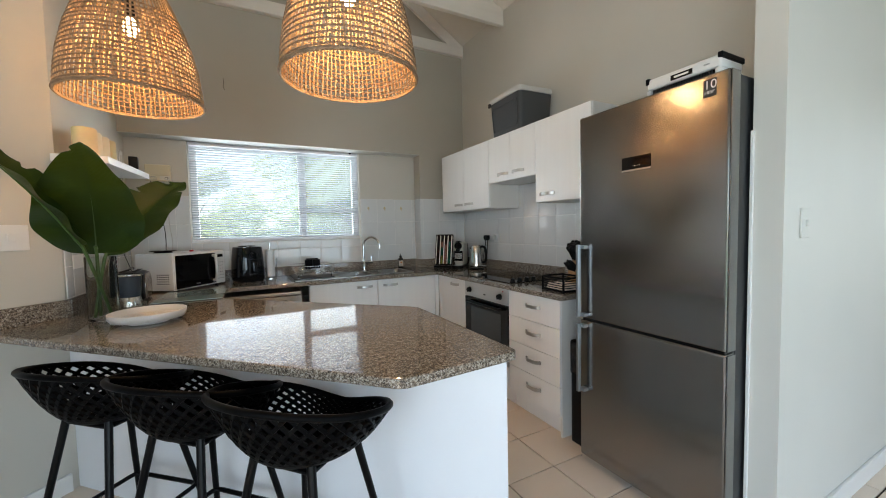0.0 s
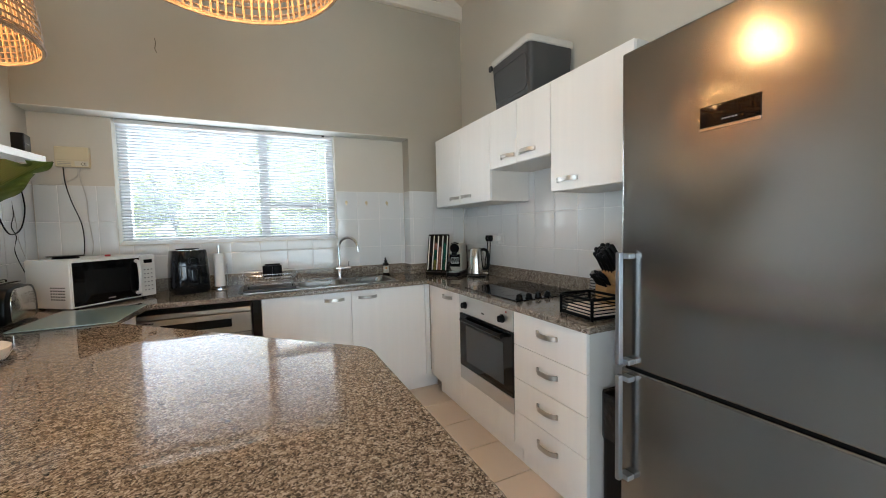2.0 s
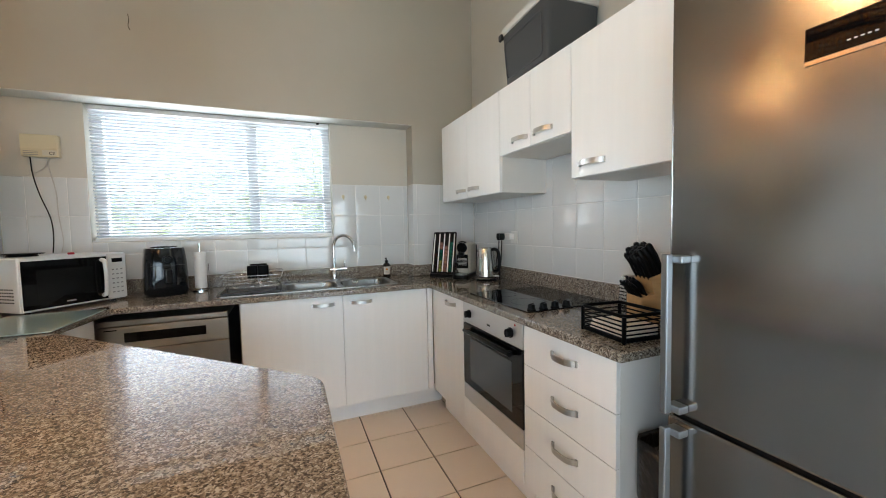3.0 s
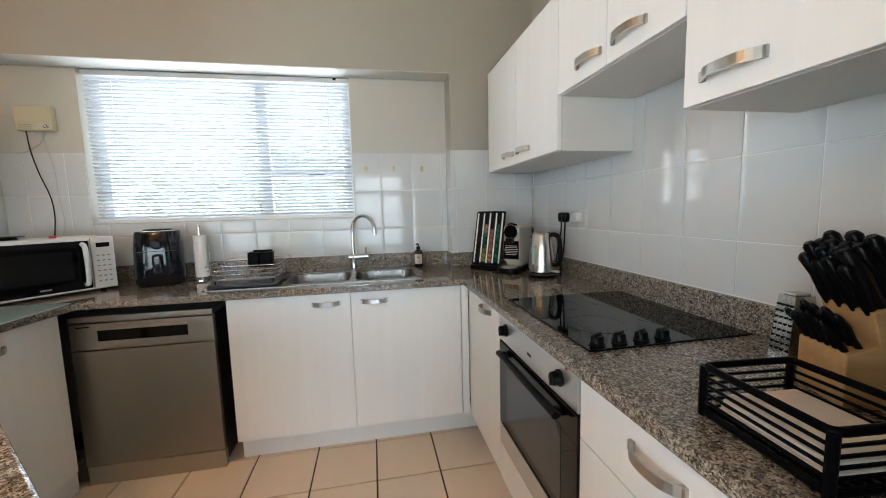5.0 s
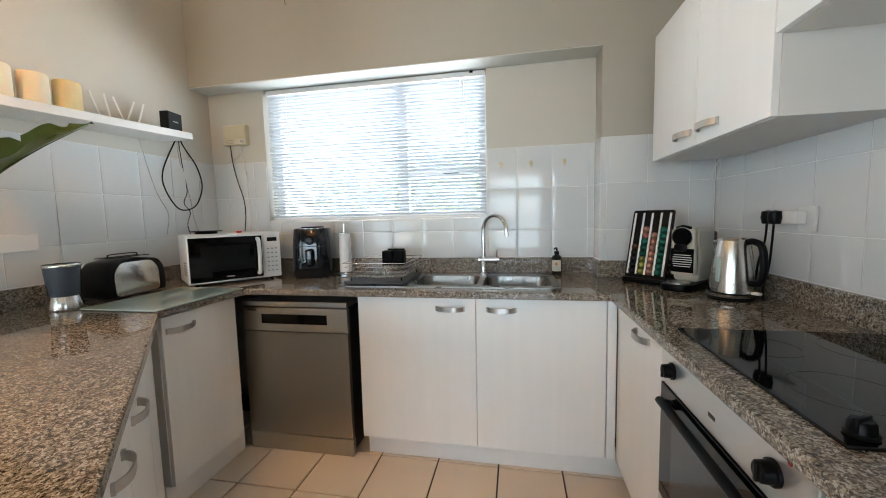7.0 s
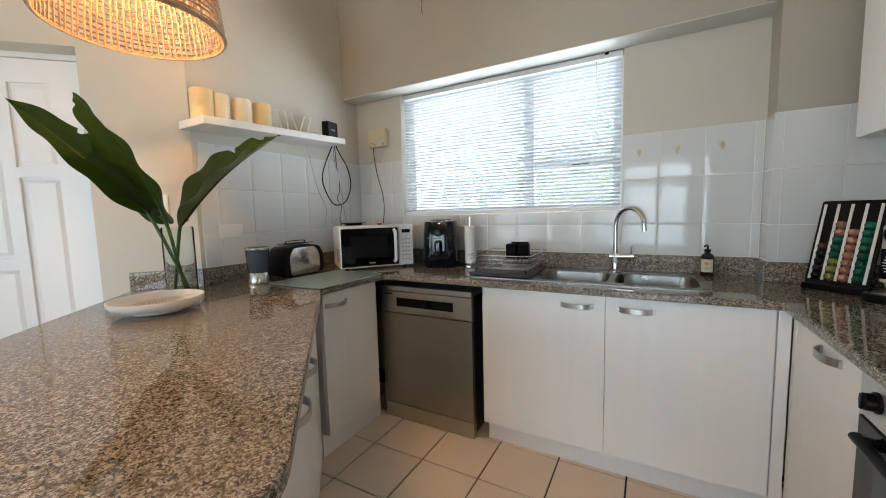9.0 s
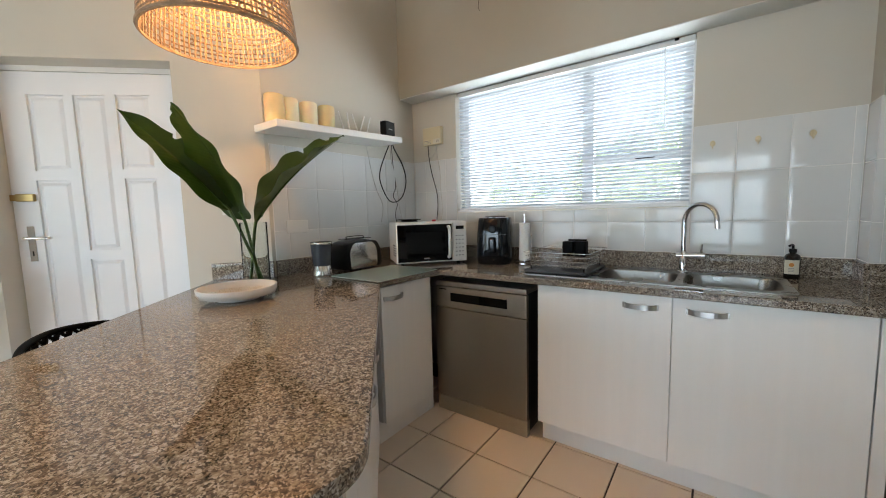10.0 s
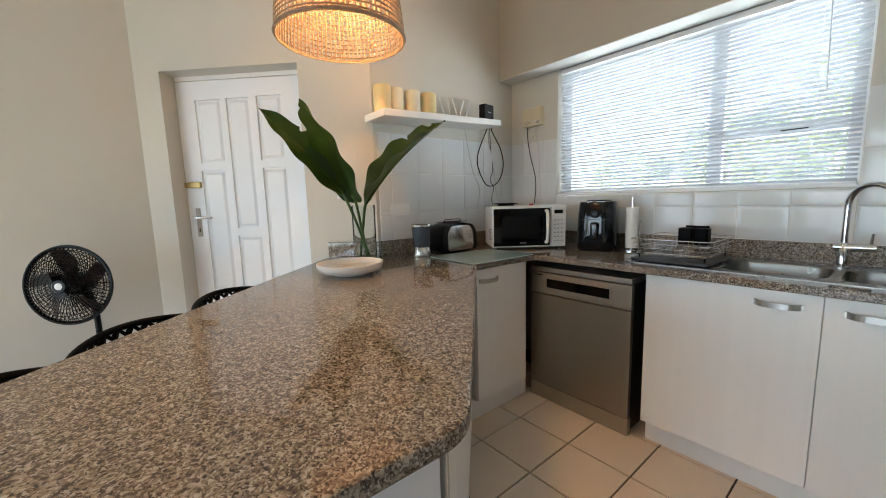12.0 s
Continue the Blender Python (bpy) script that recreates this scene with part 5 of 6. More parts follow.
kr = thing("paper_towel_roll", "white paper towel roll on an upright chrome holder", "paper towel", 3.165, 8.475, 0.9)
PAPER = relief(vary(material("paper_towel", (0.80, 0.79, 0.77), 0.9), 40, 0.02), 120, 0.5)
part("roll", turned([(0, 0.018), (0.034, 0.018), (0.035, 0.03), (0.034, 0.255), (0.02, 0.258), (0, 0.258)], 28), PAPER, kr, smooth=40)
part("base", turned([(0, 0), (0.055, 0), (0.055, 0.006), (0, 0.009)], 28), CHROME, kr, smooth=40)
part("rod", tube([(0, 0, 0.0), (0, 0, 0.315)], 0.007, 10), CHROME, kr, smooth=40)
part("side_arm", tube([(0.048, -0.01, 0.0), (0.048, -0.01, 0.17), (0.052, -0.01, 0.18)], 0.003, 6), CHROME, kr)

# dish rack with its tray and sponge holder
dr = thing("dish_rack", "chrome wire dish rack on a dark tray on the drainer", "dish rack", 3.33, 8.10, 0.905)
TRAYGREY = relief(material("dark_grey_tray", (0.03, 0.03, 0.032), 0.45), 100, 0.1)
part("tray", prism(rounded([(-0.005, 0.0), (0.33, 0.0), (0.33, 0.36), (-0.005, 0.36)], 0.02), 0.003, 0.016, bevel=0.003), TRAYGREY, dr, "dark ribbed tray")
WIRE = 0.0013
for z in (0.045, 0.068, 0.09, 0.112):
    o = (z - 0.032) * 0.30
    loop = rounded([(0.02 - o, 0.012 - o), (0.315 + o, 0.012 - o), (0.315 + o, 0.345 + o), (0.02 - o, 0.345 + o)], 0.03, 4)
    part("rail", tube([(x, y, z) for x, y in loop], WIRE * (1.7 if z > 0.1 else 1), 6, closed=True), CHROME, dr, smooth=True)
for i in range(13):
    x = 0.04 + i * 0.021
    part("cross_wire", tube([(x, -0.012, 0.112), (x, 0.014, 0.032), (x, 0.343, 0.032), (x, 0.369, 0.112)], WIRE * 0.8, 5), CHROME, dr)
for i in range(6):
    y = 0.05 + i * 0.05
    part("cross_wire", tube([(-0.004, y, 0.112), (0.022, y, 0.034), (0.313, y, 0.034), (0.339, y, 0.112)], WIRE * 0.8, 5), CHROME, dr)
for i in range(7):
    y = 0.05 + i * 0.02
    part("plate_wire", tube([(0.19, y, 0.034), (0.20, y, 0.08), (0.21, y, 0.034)], WIRE * 0.8, 5), CHROME, dr)
for x, y in ((0.03, 0.03), (0.305, 0.03), (0.03, 0.33), (0.305, 0.33)):
    part("leg", tube([(x, y, 0.016), (x, y, 0.036)], 0.004, 6), BLACK, dr)
sp = thing("cutlery_holder", "two black cutlery cups hanging in the dish rack", "cutlery holder", 3.515, 8.38, 0.94)
for x in (-0.066, 0.001):
    part("cup", prism(rounded([(x, -0.03), (x + 0.064, -0.03), (x + 0.064, 0.03), (x, 0.03)], 0.012), 0.032, 0.115, bevel=0.003), BLACKMATT, sp)
part("hook", box((-0.05, 0.032, 0.10), (0.054, 0.036, 0.125)), BLACKMATT, sp)

sb = thing("soap_bottle", "dark pump soap bottle with a pale label by the sink", "bottle", 4.437, 8.515, 0.9, -10)
AMBER = material("dark_bottle", (0.012, 0.009, 0.007), 0.12)
part("bottle", turned([(0, 0), (0.026, 0), (0.028, 0.004), (0.028, 0.098), (0.022, 0.108), (0.011, 0.114), (0.011, 0.124), (0, 0.124)], 24), AMBER, sb, smooth=40)
LABEL = vary(material("paper_label", (0.62, 0.58, 0.48), 0.6), 60, 0.05)
bm = bmesh.new()
ang = [radians(-150 + 12 * k) for k in range(11)]
lo, hi = [[bm.verts.new((0.0285 * math.cos(a), 0.0285 * math.sin(a), z)) for a in ang] for z in (0.022, 0.085)]
for i in range(10):
    bm.faces.new((lo[i], lo[i + 1], hi[i + 1], hi[i]))
lb = part("label", bm, LABEL, sb, "pale printed label", smooth=True)
ORANGE = material("orange_print", (0.55, 0.22, 0.04), 0.6)
k = turned([(0, 0.0006), (0.009, 0.0006), (0.009, 0)], 12)
bmesh.ops.transform(k, matrix=pose(0.0, -0.0288, 0.064, 90), verts=k.verts)
part("label_mark", k, ORANGE, lb)
for z in (0.033, 0.040, 0.047):
    part("label_bar", box((-0.010, -0.0296, z), (0.010, -0.0288, z + 0.0022)), GREYTEXT, lb)
part("pump", tube([(0, 0, 0.122), (0, 0, 0.150), (-0.004, -0.008, 0.153), (-0.010, -0.03, 0.149)], 0.005, 8), BLACK, sb, smooth=40)
part("collar", turned([(0, 0.118), (0.014, 0.118), (0.014, 0.134), (0, 0.134)], 16), BLACK, sb, smooth=40)

# coffee pod stand, leaning back
ps = thing("pod_stand", "black and white striped stand filled with coloured coffee pods", "pod holder", 4.745, 8.325, 0.9, -45)
TILTM = pose(0, 0, 0.022, -14)
bm = prism(rounded([(0, 0), (0.195, 0), (0.195, 0.34), (0, 0.34)], 0.012), -0.012, 0.0, bevel=0.002)
bmesh.ops.transform(bm, matrix=TILTM @ pose(0, 0, 0, 90), verts=bm.verts)
part("panel", bm, BLACK, ps)
bm = box((-0.002, -0.018, 0), (0.197, 0.075, 0.026), 0.006)
part("base", bm, BLACK, ps)
for i in range(5):
    bm = box((0.010 + i * 0.0415, -0.0028, 0.02), (0.019 + i * 0.0415, -0.0005, 0.325))
    bmesh.ops.transform(bm, matrix=TILTM, verts=bm.verts)
    part("white_rail", bm, TRIM, ps)
bm = tube([TILTM @ Vector((0.1, 0.013, 0.30)), (0.1, 0.17, 0.01)], 0.004, 6)
part("stay", bm, BLACK, ps)
PODS = {"k": (0.015, 0.013, 0.012), "b": (0.12, 0.045, 0.03), "g": (0.02, 0.14, 0.09), "p": (0.55, 0.27, 0.20), "y": (0.32, 0.32, 0.07), "t": (0.03, 0.20, 0.15)}
PODM = {c: material("pod_foil_" + n, col, 0.25, 0.6) for (c, col), n in zip(PODS.items(), ("black", "brown", "green", "pink", "lime", "teal"))}
bm = turned([(0, 0.016), (0.008, 0.0155), (0.0125, 0.012), (0.0145, 0.003), (0.0165, 0.0), (0, 0)], 14)
bmesh.ops.transform(bm, matrix=pose(0, 0, 0, 90), verts=bm.verts)
first = thing("coffee_pod", "small foil coffee pod held in the striped stand", "coffee pod", group="coffee pods in the stand")
part("capsule", bm, PODM["k"], first, smooth=40)
PODPOS = []
for i, colm in enumerate(("kkkkb", "yyyggtpp", "ppppppp", "gggggttt")):
    for j, c in enumerate(colm):
        PODPOS.append((c, ps.matrix_basis @ TILTM @ pose(0.035 + i * 0.0415, -0.001, 0.036 + j * 0.0295)))
for c, m in PODPOS[1:]:
    o = copy_thing(first, m)
    ch = o.children[0]
    ch.data = ch.data.copy()
    ch.data.materials[0] = PODM[c]
first.matrix_basis = PODPOS[0][1]

# coffee machine
cm = thing("coffee_machine", "slim cream and black capsule coffee machine on the worktop", "coffee machine", 4.972, 8.165, 0.9, -46)
CREAMBODY = relief(material("cream_machine_plastic", (0.52, 0.49, 0.42), 0.3), 150, 0.03)
part("drip_base", prism(rounded([(-0.062, -0.15), (0.062, -0.15), (0.062, 0.14), (-0.062, 0.14)], 0.05), 0, 0.03, bevel=0.004), BLACK, cm, smooth=40)
part("drip_tray", turned([(0, 0.03), (0.045, 0.03), (0.045, 0.036), (0, 0.036)], 24, at=(0, -0.09, 0)), NICKEL, cm, smooth=40)
part("body", box((-0.052, -0.035, 0.03), (0.052, 0.13, 0.27), 0.02, seg=3), CREAMBODY, cm)
part("front_plate", box((-0.050, -0.062, 0.06), (0.050, -0.0345, 0.265), 0.01, seg=3), CREAMBODY, cm)
k = turned([(0, 0), (0.040, 0), (0.040, 0.012), (0.034, 0.02), (0, 0.022)], 28)
bmesh.ops.transform(k, matrix=pose(0, -0.062, 0.232, 90), verts=k.verts)
hd = part("head_ring", k, BLACKMATT, cm, "round black brewing head", smooth=40)
part("chrome_rim", tube([(0.040 * math.cos(a), -0.066, 0.232 + 0.040 * math.sin(a)) for a in np.linspace(0, 2 * math.pi, 32, endpoint=False)], 0.003, 6, closed=True), CHROME, hd, smooth=True)
part("spout_block", box((-0.020, -0.10, 0.17), (0.020, -0.060, 0.20), 0.006), BLACK, cm)
part("cup_well", box((-0.046, -0.0638, 0.075), (0.046, -0.0618, 0.18)), BLACKMATT, cm)
for i in range(6):
    part("white_line", box((-0.042 + abs(i - 2.5) * 0.003, -0.065, 0.10 + i * 0.010), (0.042 - abs(i - 2.5) * 0.003, -0.0640, 0.103 + i * 0.010)), TRIM, cm)
part("top_lever", tube([(-0.03, -0.05, 0.270), (0.0, -0.065, 0.279), (0.03, -0.05, 0.270)], 0.006, 8), BLACK, cm)
part("water_tank", box((-0.045, 0.1305, 0.03), (0.045, 0.175, 0.25), 0.012, seg=3), BLACKGLASS, cm)

# kettle
kt = thing("kettle", "brushed steel electric kettle with a black handle on the worktop", "kettle", 5.033, 7.942, 0.9, -62)
part("power_base", turned([(0, 0), (0.076, 0), (0.078, 0.008), (0.073, 0.014), (0, 0.014)], 36), BLACK, kt, smooth=40)
part("body", turned([(0, 0.016), (0.073, 0.016), (0.075, 0.022), (0.074, 0.035), (0.068, 0.12), (0.056, 0.218), (0.053, 0.228), (0.047, 0.232), (0, 0.232)], 48), KETTLESTEEL, kt, smooth=35)
part("seam_ring", turned([(0.0750, 0.0245), (0.0762, 0.026), (0.0762, 0.029), (0.0748, 0.031)], 48), BLACK, kt)
part("lid", turned([(0, 0.232), (0.044, 0.232), (0.040, 0.238), (0, 0.240)], 36), KETTLESTEEL, kt, smooth=40)
part("spout", box((-0.072, -0.013, 0.200), (-0.048, 0.013, 0.226), 0.006), KETTLESTEEL, kt)
part("handle", tube(curve_points([(0.048, 0, 0.222), (0.074, 0, 0.226), (0.102, 0, 0.205), (0.110, 0, 0.13), (0.100, 0, 0.078), (0.066, 0, 0.068)], 6), 0.0135, 10, flat=0.9), BLACK, kt, "black loop handle", smooth=True)
part("level_gauge", box((-0.012, -0.0735, 0.07), (0.004, -0.0615, 0.165), 0.004), GLASSGREEN, kt)
part("switch", box((0.075, -0.01, 0.03), (0.105, 0.01, 0.04), 0.004), TRIM, kt)

# sockets, plugs, cables
so = thing("wall_socket", "white wall socket with an adapter above the granite upstand", "socket", 5.192, 7.81, 1.208, -90)
part("plate", box((-0.04, -0.008, -0.043), (0.04, 0.0, 0.043), 0.003), WHITEPLASTIC, so)
part("adapter", box((-0.066, -0.048, -0.018), (0.004, -0.0085, 0.028), 0.005), WHITEPLASTIC, so)
pg = thing("power_plug", "black plug with its cord in the wall socket", "plug", 5.140, 7.885, 1.212, -90)
for x in (-0.012, 0.026):
    part("plug_body", turned([(0, -0.024), (0.017, -0.022), (0.022, 0), (0.019, 0.024), (0, 0.028)], 14, at=(x - 0.02, -0.01, 0)), BLACK, pg, smooth=40)
part("cord", tube(curve_points([(-0.032, -0.012, -0.02), (-0.034, -0.014, -0.08), (-0.044, -0.02, -0.13), (-0.05, -0.03, -0.22), (-0.045, -0.035, -0.304)], 8), 0.0042, 6), BLACK, pg)
part("cord", tube(curve_points([(0.006, -0.012, -0.02), (0.004, -0.014, -0.10), (-0.006, -0.014, -0.18), (-0.02, -0.02, -0.26), (0.0, -0.03, -0.305)], 8), 0.0042, 6), BLACK, pg)
sw = thing("wall_switch", "white cooker switch plate on the tiled wall", "switch", 5.192, 6.49, 1.225, -90)
part("plate", box((-0.066, -0.007, -0.047), (0.066, 0.0, 0.047), 0.003), WHITEPLASTIC, sw)
part("rocker", box((-0.012, -0.013, -0.016), (0.014, -0.0072, 0.016), 0.002), WHITEPLASTIC, sw)
ws = thing("wall_socket", "white blank double socket plate on the tiled wall", "socket", 2.158, 7.51, 1.177, 90)
part("plate", box((-0.069, -0.008, -0.037), (0.069, 0.0, 0.037), 0.003), WHITEPLASTIC, ws)
x, y = diag(1.31, -0.0)
sw = thing("wall_switch", "white light switch plate beside the entrance door", "switch", x, y, 1.313, 45)
part("plate", box((-0.058, -0.008, -0.06), (0.062, 0.0, 0.06), 0.003), WHITEPLASTIC, sw)
part("rocker", box((-0.016, -0.013, -0.02), (0.016, -0.0082, 0.02), 0.003), WHITEPLASTIC, sw)
sw = thing("wall_switch", "white light switch on the pale stub wall", "switch", 4.905, 5.40, 1.30, 0)
part("plate", box((-0.036, -0.008, -0.058), (0.036, 0.0, 0.058), 0.003), WALL_WHITE, sw)
part("toggle", box((-0.006, -0.016, -0.012), (0.006, -0.0082, 0.012), 0.002), WALL_WHITE, sw)

ab = thing("alarm_box", "cream plastic alarm box with two hanging cords", "alarm box", 2.36, 8.6, 1.755)
part("case", box((-0.078, -0.04, 0.0), (0.092, 0.0, 0.132), 0.006, seg=3), CREAM, ab)
part("front_cover", box((-0.075, -0.044, 0.045), (0.089, -0.0405, 0.128), 0.002), CREAM, ab)
part("printed_label", box((0.02, -0.0412, 0.008), (0.088, -0.0402, 0.040)), LABEL, ab)
writing("CE", 0.024, pose(0.05, -0.0418, 0.014, 90), BLACK, ab)
for i in range(3):
    part("label_bar", box((-0.065, -0.0415, 0.010 + i * 0.010), (0.0, -0.0404, 0.013 + i * 0.010)), GREYTEXT, ab)
part("cord", tube(curve_points([(-0.045, -0.02, 0.0), (-0.043, -0.012, -0.10), (-0.02, -0.010, -0.22), (0.02, -0.008, -0.36), (0.03, -0.012, -0.47), (0.03, -0.03, -0.575)], 8), 0.003, 6), BLACK, ab, "thin black cord")
part("cord", tube(curve_points([(0.045, -0.02, 0.0), (0.030, -0.010, -0.05), (0.055, -0.008, -0.2), (0.06, -0.008, -0.35), (0.075, -0.012, -0.5), (0.07, -0.03, -0.575)], 8), 0.0025, 6), NICKEL, ab, "thin grey cord")
part("cord", tube(curve_points([(0.03, -0.02, 0.0), (0.015, -0.015, -0.06), (-0.05, -0.008, -0.10), (-0.10, -0.006, -0.115), (-0.19, -0.006, -0.11)], 8), 0.002, 6), NICKEL, ab, "thin grey cord")

# hooks on the tiles
HOOKM = material("pale_gold_hook", (0.55, 0.46, 0.30), 0.35, 0.4)
for i, x in enumerate((4.125, 4.300, 4.487)):
    if i == 0:
        hk = thing("adhesive_hook", "small pale adhesive hook stuck on the tiles", "hook", x, 8.592, 1.545, group="hooks on the tiles")
        bm = turned([(0, 0), (0.012, 0), (0.011, 0.004), (0, 0.005)], 14, squash=(1, 1.3))
        bmesh.ops.transform(bm, matrix=pose(0, 0, 0, 90), verts=bm.verts)
        part("pad", bm, HOOKM, hk, smooth=40)
        part("prong", tube(curve_points([(0, -0.004, 0.004), (0, -0.006, -0.018), (0, -0.014, -0.024), (0, -0.018, -0.014)], 4), 0.003, 6), HOOKM, hk, smooth=True)
    else:
        copy_thing(hk, pose(x, 8.592, 1.545))
# fine crack in the plaster
CRACK = material("crack_shadow", (0.10, 0.08, 0.06), 0.9)
cr = structure("trim_wire", tube(curve_points([(2.870, 8.4435, 2.615), (2.873, 8.4435, 2.58), (2.868, 8.4435, 2.545), (2.877, 8.4435, 2.52)], 5), 0.0022, 5), CRACK, "short dark wire end on the wall", "wire")

# ---- shelf and what stands on it ----
sh = thing("wall_shelf", "white floating wall shelf above the tiles, slightly out of level", "shelf", 2.15, 7.300, 1.6875)
SHELF_RISE = 0.040
sh.matrix_basis = pose(2.15, 7.300, 1.6875, math.degrees(math.atan(SHELF_RISE)), 0, 0)
part("board", box((0, 0, 0), (0.222, 0.922, 0.038), 0.003), TRIM, sh)


def shelf_z(y):
    """The height of the shelf's top at y."""
    return 1.7235 + (y - 7.236) * SHELF_RISE


WAX = relief(vary(material("candle_wax", (0.72, 0.58, 0.32), 0.5, Subsurface_Weight=0.25), 9, 0.08), 50, 0.1)
WAXW = relief(vary(material("pale_candle_wax", (0.78, 0.70, 0.52), 0.5, Subsurface_Weight=0.25), 9, 0.06), 50, 0.1)
WICK = material("burnt_wick", (0.02, 0.015, 0.01), 0.9)
for y, r, h, m, lab in ((7.352, 0.050, 0.142, WAX, "thick yellow pillar candle on the shelf"), (7.438, 0.046, 0.136, WAXW, "pale cream pillar candle on the shelf"),
                        (7.556, 0.048, 0.134, WAXW, "pale cream pillar candle on the shelf"), (7.676, 0.048, 0.134, WAX, "short yellow pillar candle on the shelf")):
    c = thing("candle", lab, "candle", 2.270, y, shelf_z(y), group="candles on the shelf")
    part("wax", turned([(0, 0), (r, 0), (r, h - 0.006), (r - 0.004, h), (r * 0.7, h - 0.003), (0, h - 0.008)], 28), m, c, smooth=40)
    part("wick", tube([(0, 0, h - 0.008), (0.002, 0, h + 0.008)], 0.0015, 5), WICK, c)
for k in range(5):
    y = 7.79 + 0.055 * k
    a = thing("white_reed", "thin white decorative reed standing on the shelf", "ornament", 2.265, y, shelf_z(y), group="white reeds on the shelf") if k == 0 else None
    if a:
        part("stick", tube([(0, 0.022, 0.004), (0, -0.022, 0.125)], 0.0045, 6), TRIM, a, smooth=40)
        part("foot", turned([(0, 0), (0.016, 0), (0.014, 0.008), (0, 0.008)], 12, at=(0, 0.022, 0)), TRIM, a)
        reed = a
    else:
        copy_thing(reed, pose(2.265, y, shelf_z(y), 0, 0, (0, 25, -10, 170, 185)[k]))
rt = thing("router", "small black box with a cable on the end of the shelf", "router", 2.300, 8.155, shelf_z(8.155), 8)
part("case", box((-0.026, -0.052, 0), (0.026, 0.052, 0.106), 0.006, seg=3), BLACK, rt)
part("front_mark", box((0.0262, -0.02, 0.05), (0.0268, 0.02, 0.056)), GREYTEXT, rt)
to_router = rt.matrix_basis.inverted()
for pts, rad, mat in (([(2.295, 8.205, 1.79), (2.26, 8.250, 1.785), (2.19, 8.265, 1.72), (2.16, 8.205, 1.55), (2.16, 8.215, 1.44), (2.16, 8.30, 1.33), (2.16, 8.42, 1.355), (2.16, 8.482, 1.48), (2.16, 8.45, 1.61), (2.165, 8.35, 1.735), (2.24, 8.265, 1.785), (2.29, 8.205, 1.78)], 0.004, BLACK),
                      ([(2.30, 8.205, 1.785), (2.22, 8.27, 1.765), (2.158, 8.345, 1.60), (2.158, 8.365, 1.45), (2.158, 8.335, 1.37), (2.158, 8.375, 1.31), (2.158, 8.35, 1.22), (2.20, 8.37, 1.05), (2.24, 8.39, 0.925)], 0.0022, BLACK),
                      ([(2.30, 8.205, 1.79), (2.22, 8.26, 1.755), (2.158, 8.33, 1.62), (2.158, 8.38, 1.42), (2.158, 8.40, 1.28), (2.19, 8.42, 1.10), (2.22, 8.42, 0.93)], 0.002, NICKEL),
                      ([(2.165, 8.05, 1.765), (2.162, 8.08, 1.70), (2.158, 8.12, 1.55), (2.158, 8.16, 1.42), (2.158, 8.22, 1.30), (2.158, 8.20, 1.18)], 0.0018, NICKEL)):
    part("cable", tube([to_router @ p for p in curve_points(pts, 8)], rad, 6), mat, rt, smooth=True)
# loose cord under the wall cabinets
lc = thing("loose_cord", "thin pale cords hanging under the wall cabinets", "cord", 5.13, 8.25, 1.49)
part("cord", tube(curve_points([(0.04, -0.30, -0.004), (0.03, -0.1, -0.006), (0.0, 0.0, -0.01), (-0.02, 0.04, -0.08), (-0.015, 0.02, -0.14)], 8), 0.003, 6), WHITEPLASTIC, lc)
part("cord", tube(curve_points([(0.0, 0.02, 0.0), (-0.02, -0.03, -0.05), (-0.03, -0.02, -0.11)], 8), 0.002, 6), WHITEPLASTIC, lc)

# ---- beside the fridge: basket and knife block ----
bk = thing("bread_basket", "black metal slatted basket on the worktop", "basket", 4.686, 6.430, 0.9, -5)
BW, BD, BH = 0.166, 0.198, 0.088
for x in (0, BW):
    for y in (0, BD):
        part("corner_post", tube([(x, y, 0.0), (x, y, BH)], 0.007, 8), BLACKMATT, bk, smooth=40)
for i in range(6):
    z = 0.012 + i * 0.0145
    for a, b in (((0, 0), (BW, 0)), ((BW, 0), (BW, BD)), ((BW, BD), (0, BD)), ((0, BD), (0, 0))):
        part("slat", tube([(*a, z), (*b, z)], 0.0028, 6), BLACKMATT, bk)
part("top_rim", tube([(x, y, BH) for x, y in rounded([(0, 0), (BW, 0), (BW, BD), (0, BD)], 0.015, 4)], 0.0065, 8, closed=True), BLACKMATT, bk, smooth=True)
part("bottom_rim", tube([(x, y, 0.007) for x, y in rounded([(0, 0), (BW, 0), (BW, BD), (0, BD)], 0.015, 4)], 0.0055, 8, closed=True), BLACKMATT, bk, smooth=True)
for i in range(8):
    part("floor_slat", tube([(0.018 + i * 0.019, 0, 0.007), (0.018 + i * 0.019, BD, 0.007)], 0.0028, 6), BLACKMATT, bk)
NAP = relief(vary(material("paper_napkins", (0.82, 0.70, 0.58), 0.85), 20, 0.04), 60, 0.4)
nk = thing("napkin_stack", "stack of folded beige napkins in the black basket", "napkins", 4.782, 6.522, 0.911, -5)
for i in range(4):
    part("napkin", box((-0.070 + 0.002 * i, -0.085, i * 0.0085), (0.070, 0.085 - 0.002 * i, 0.008 + i * 0.0085), 0.003), NAP, nk)

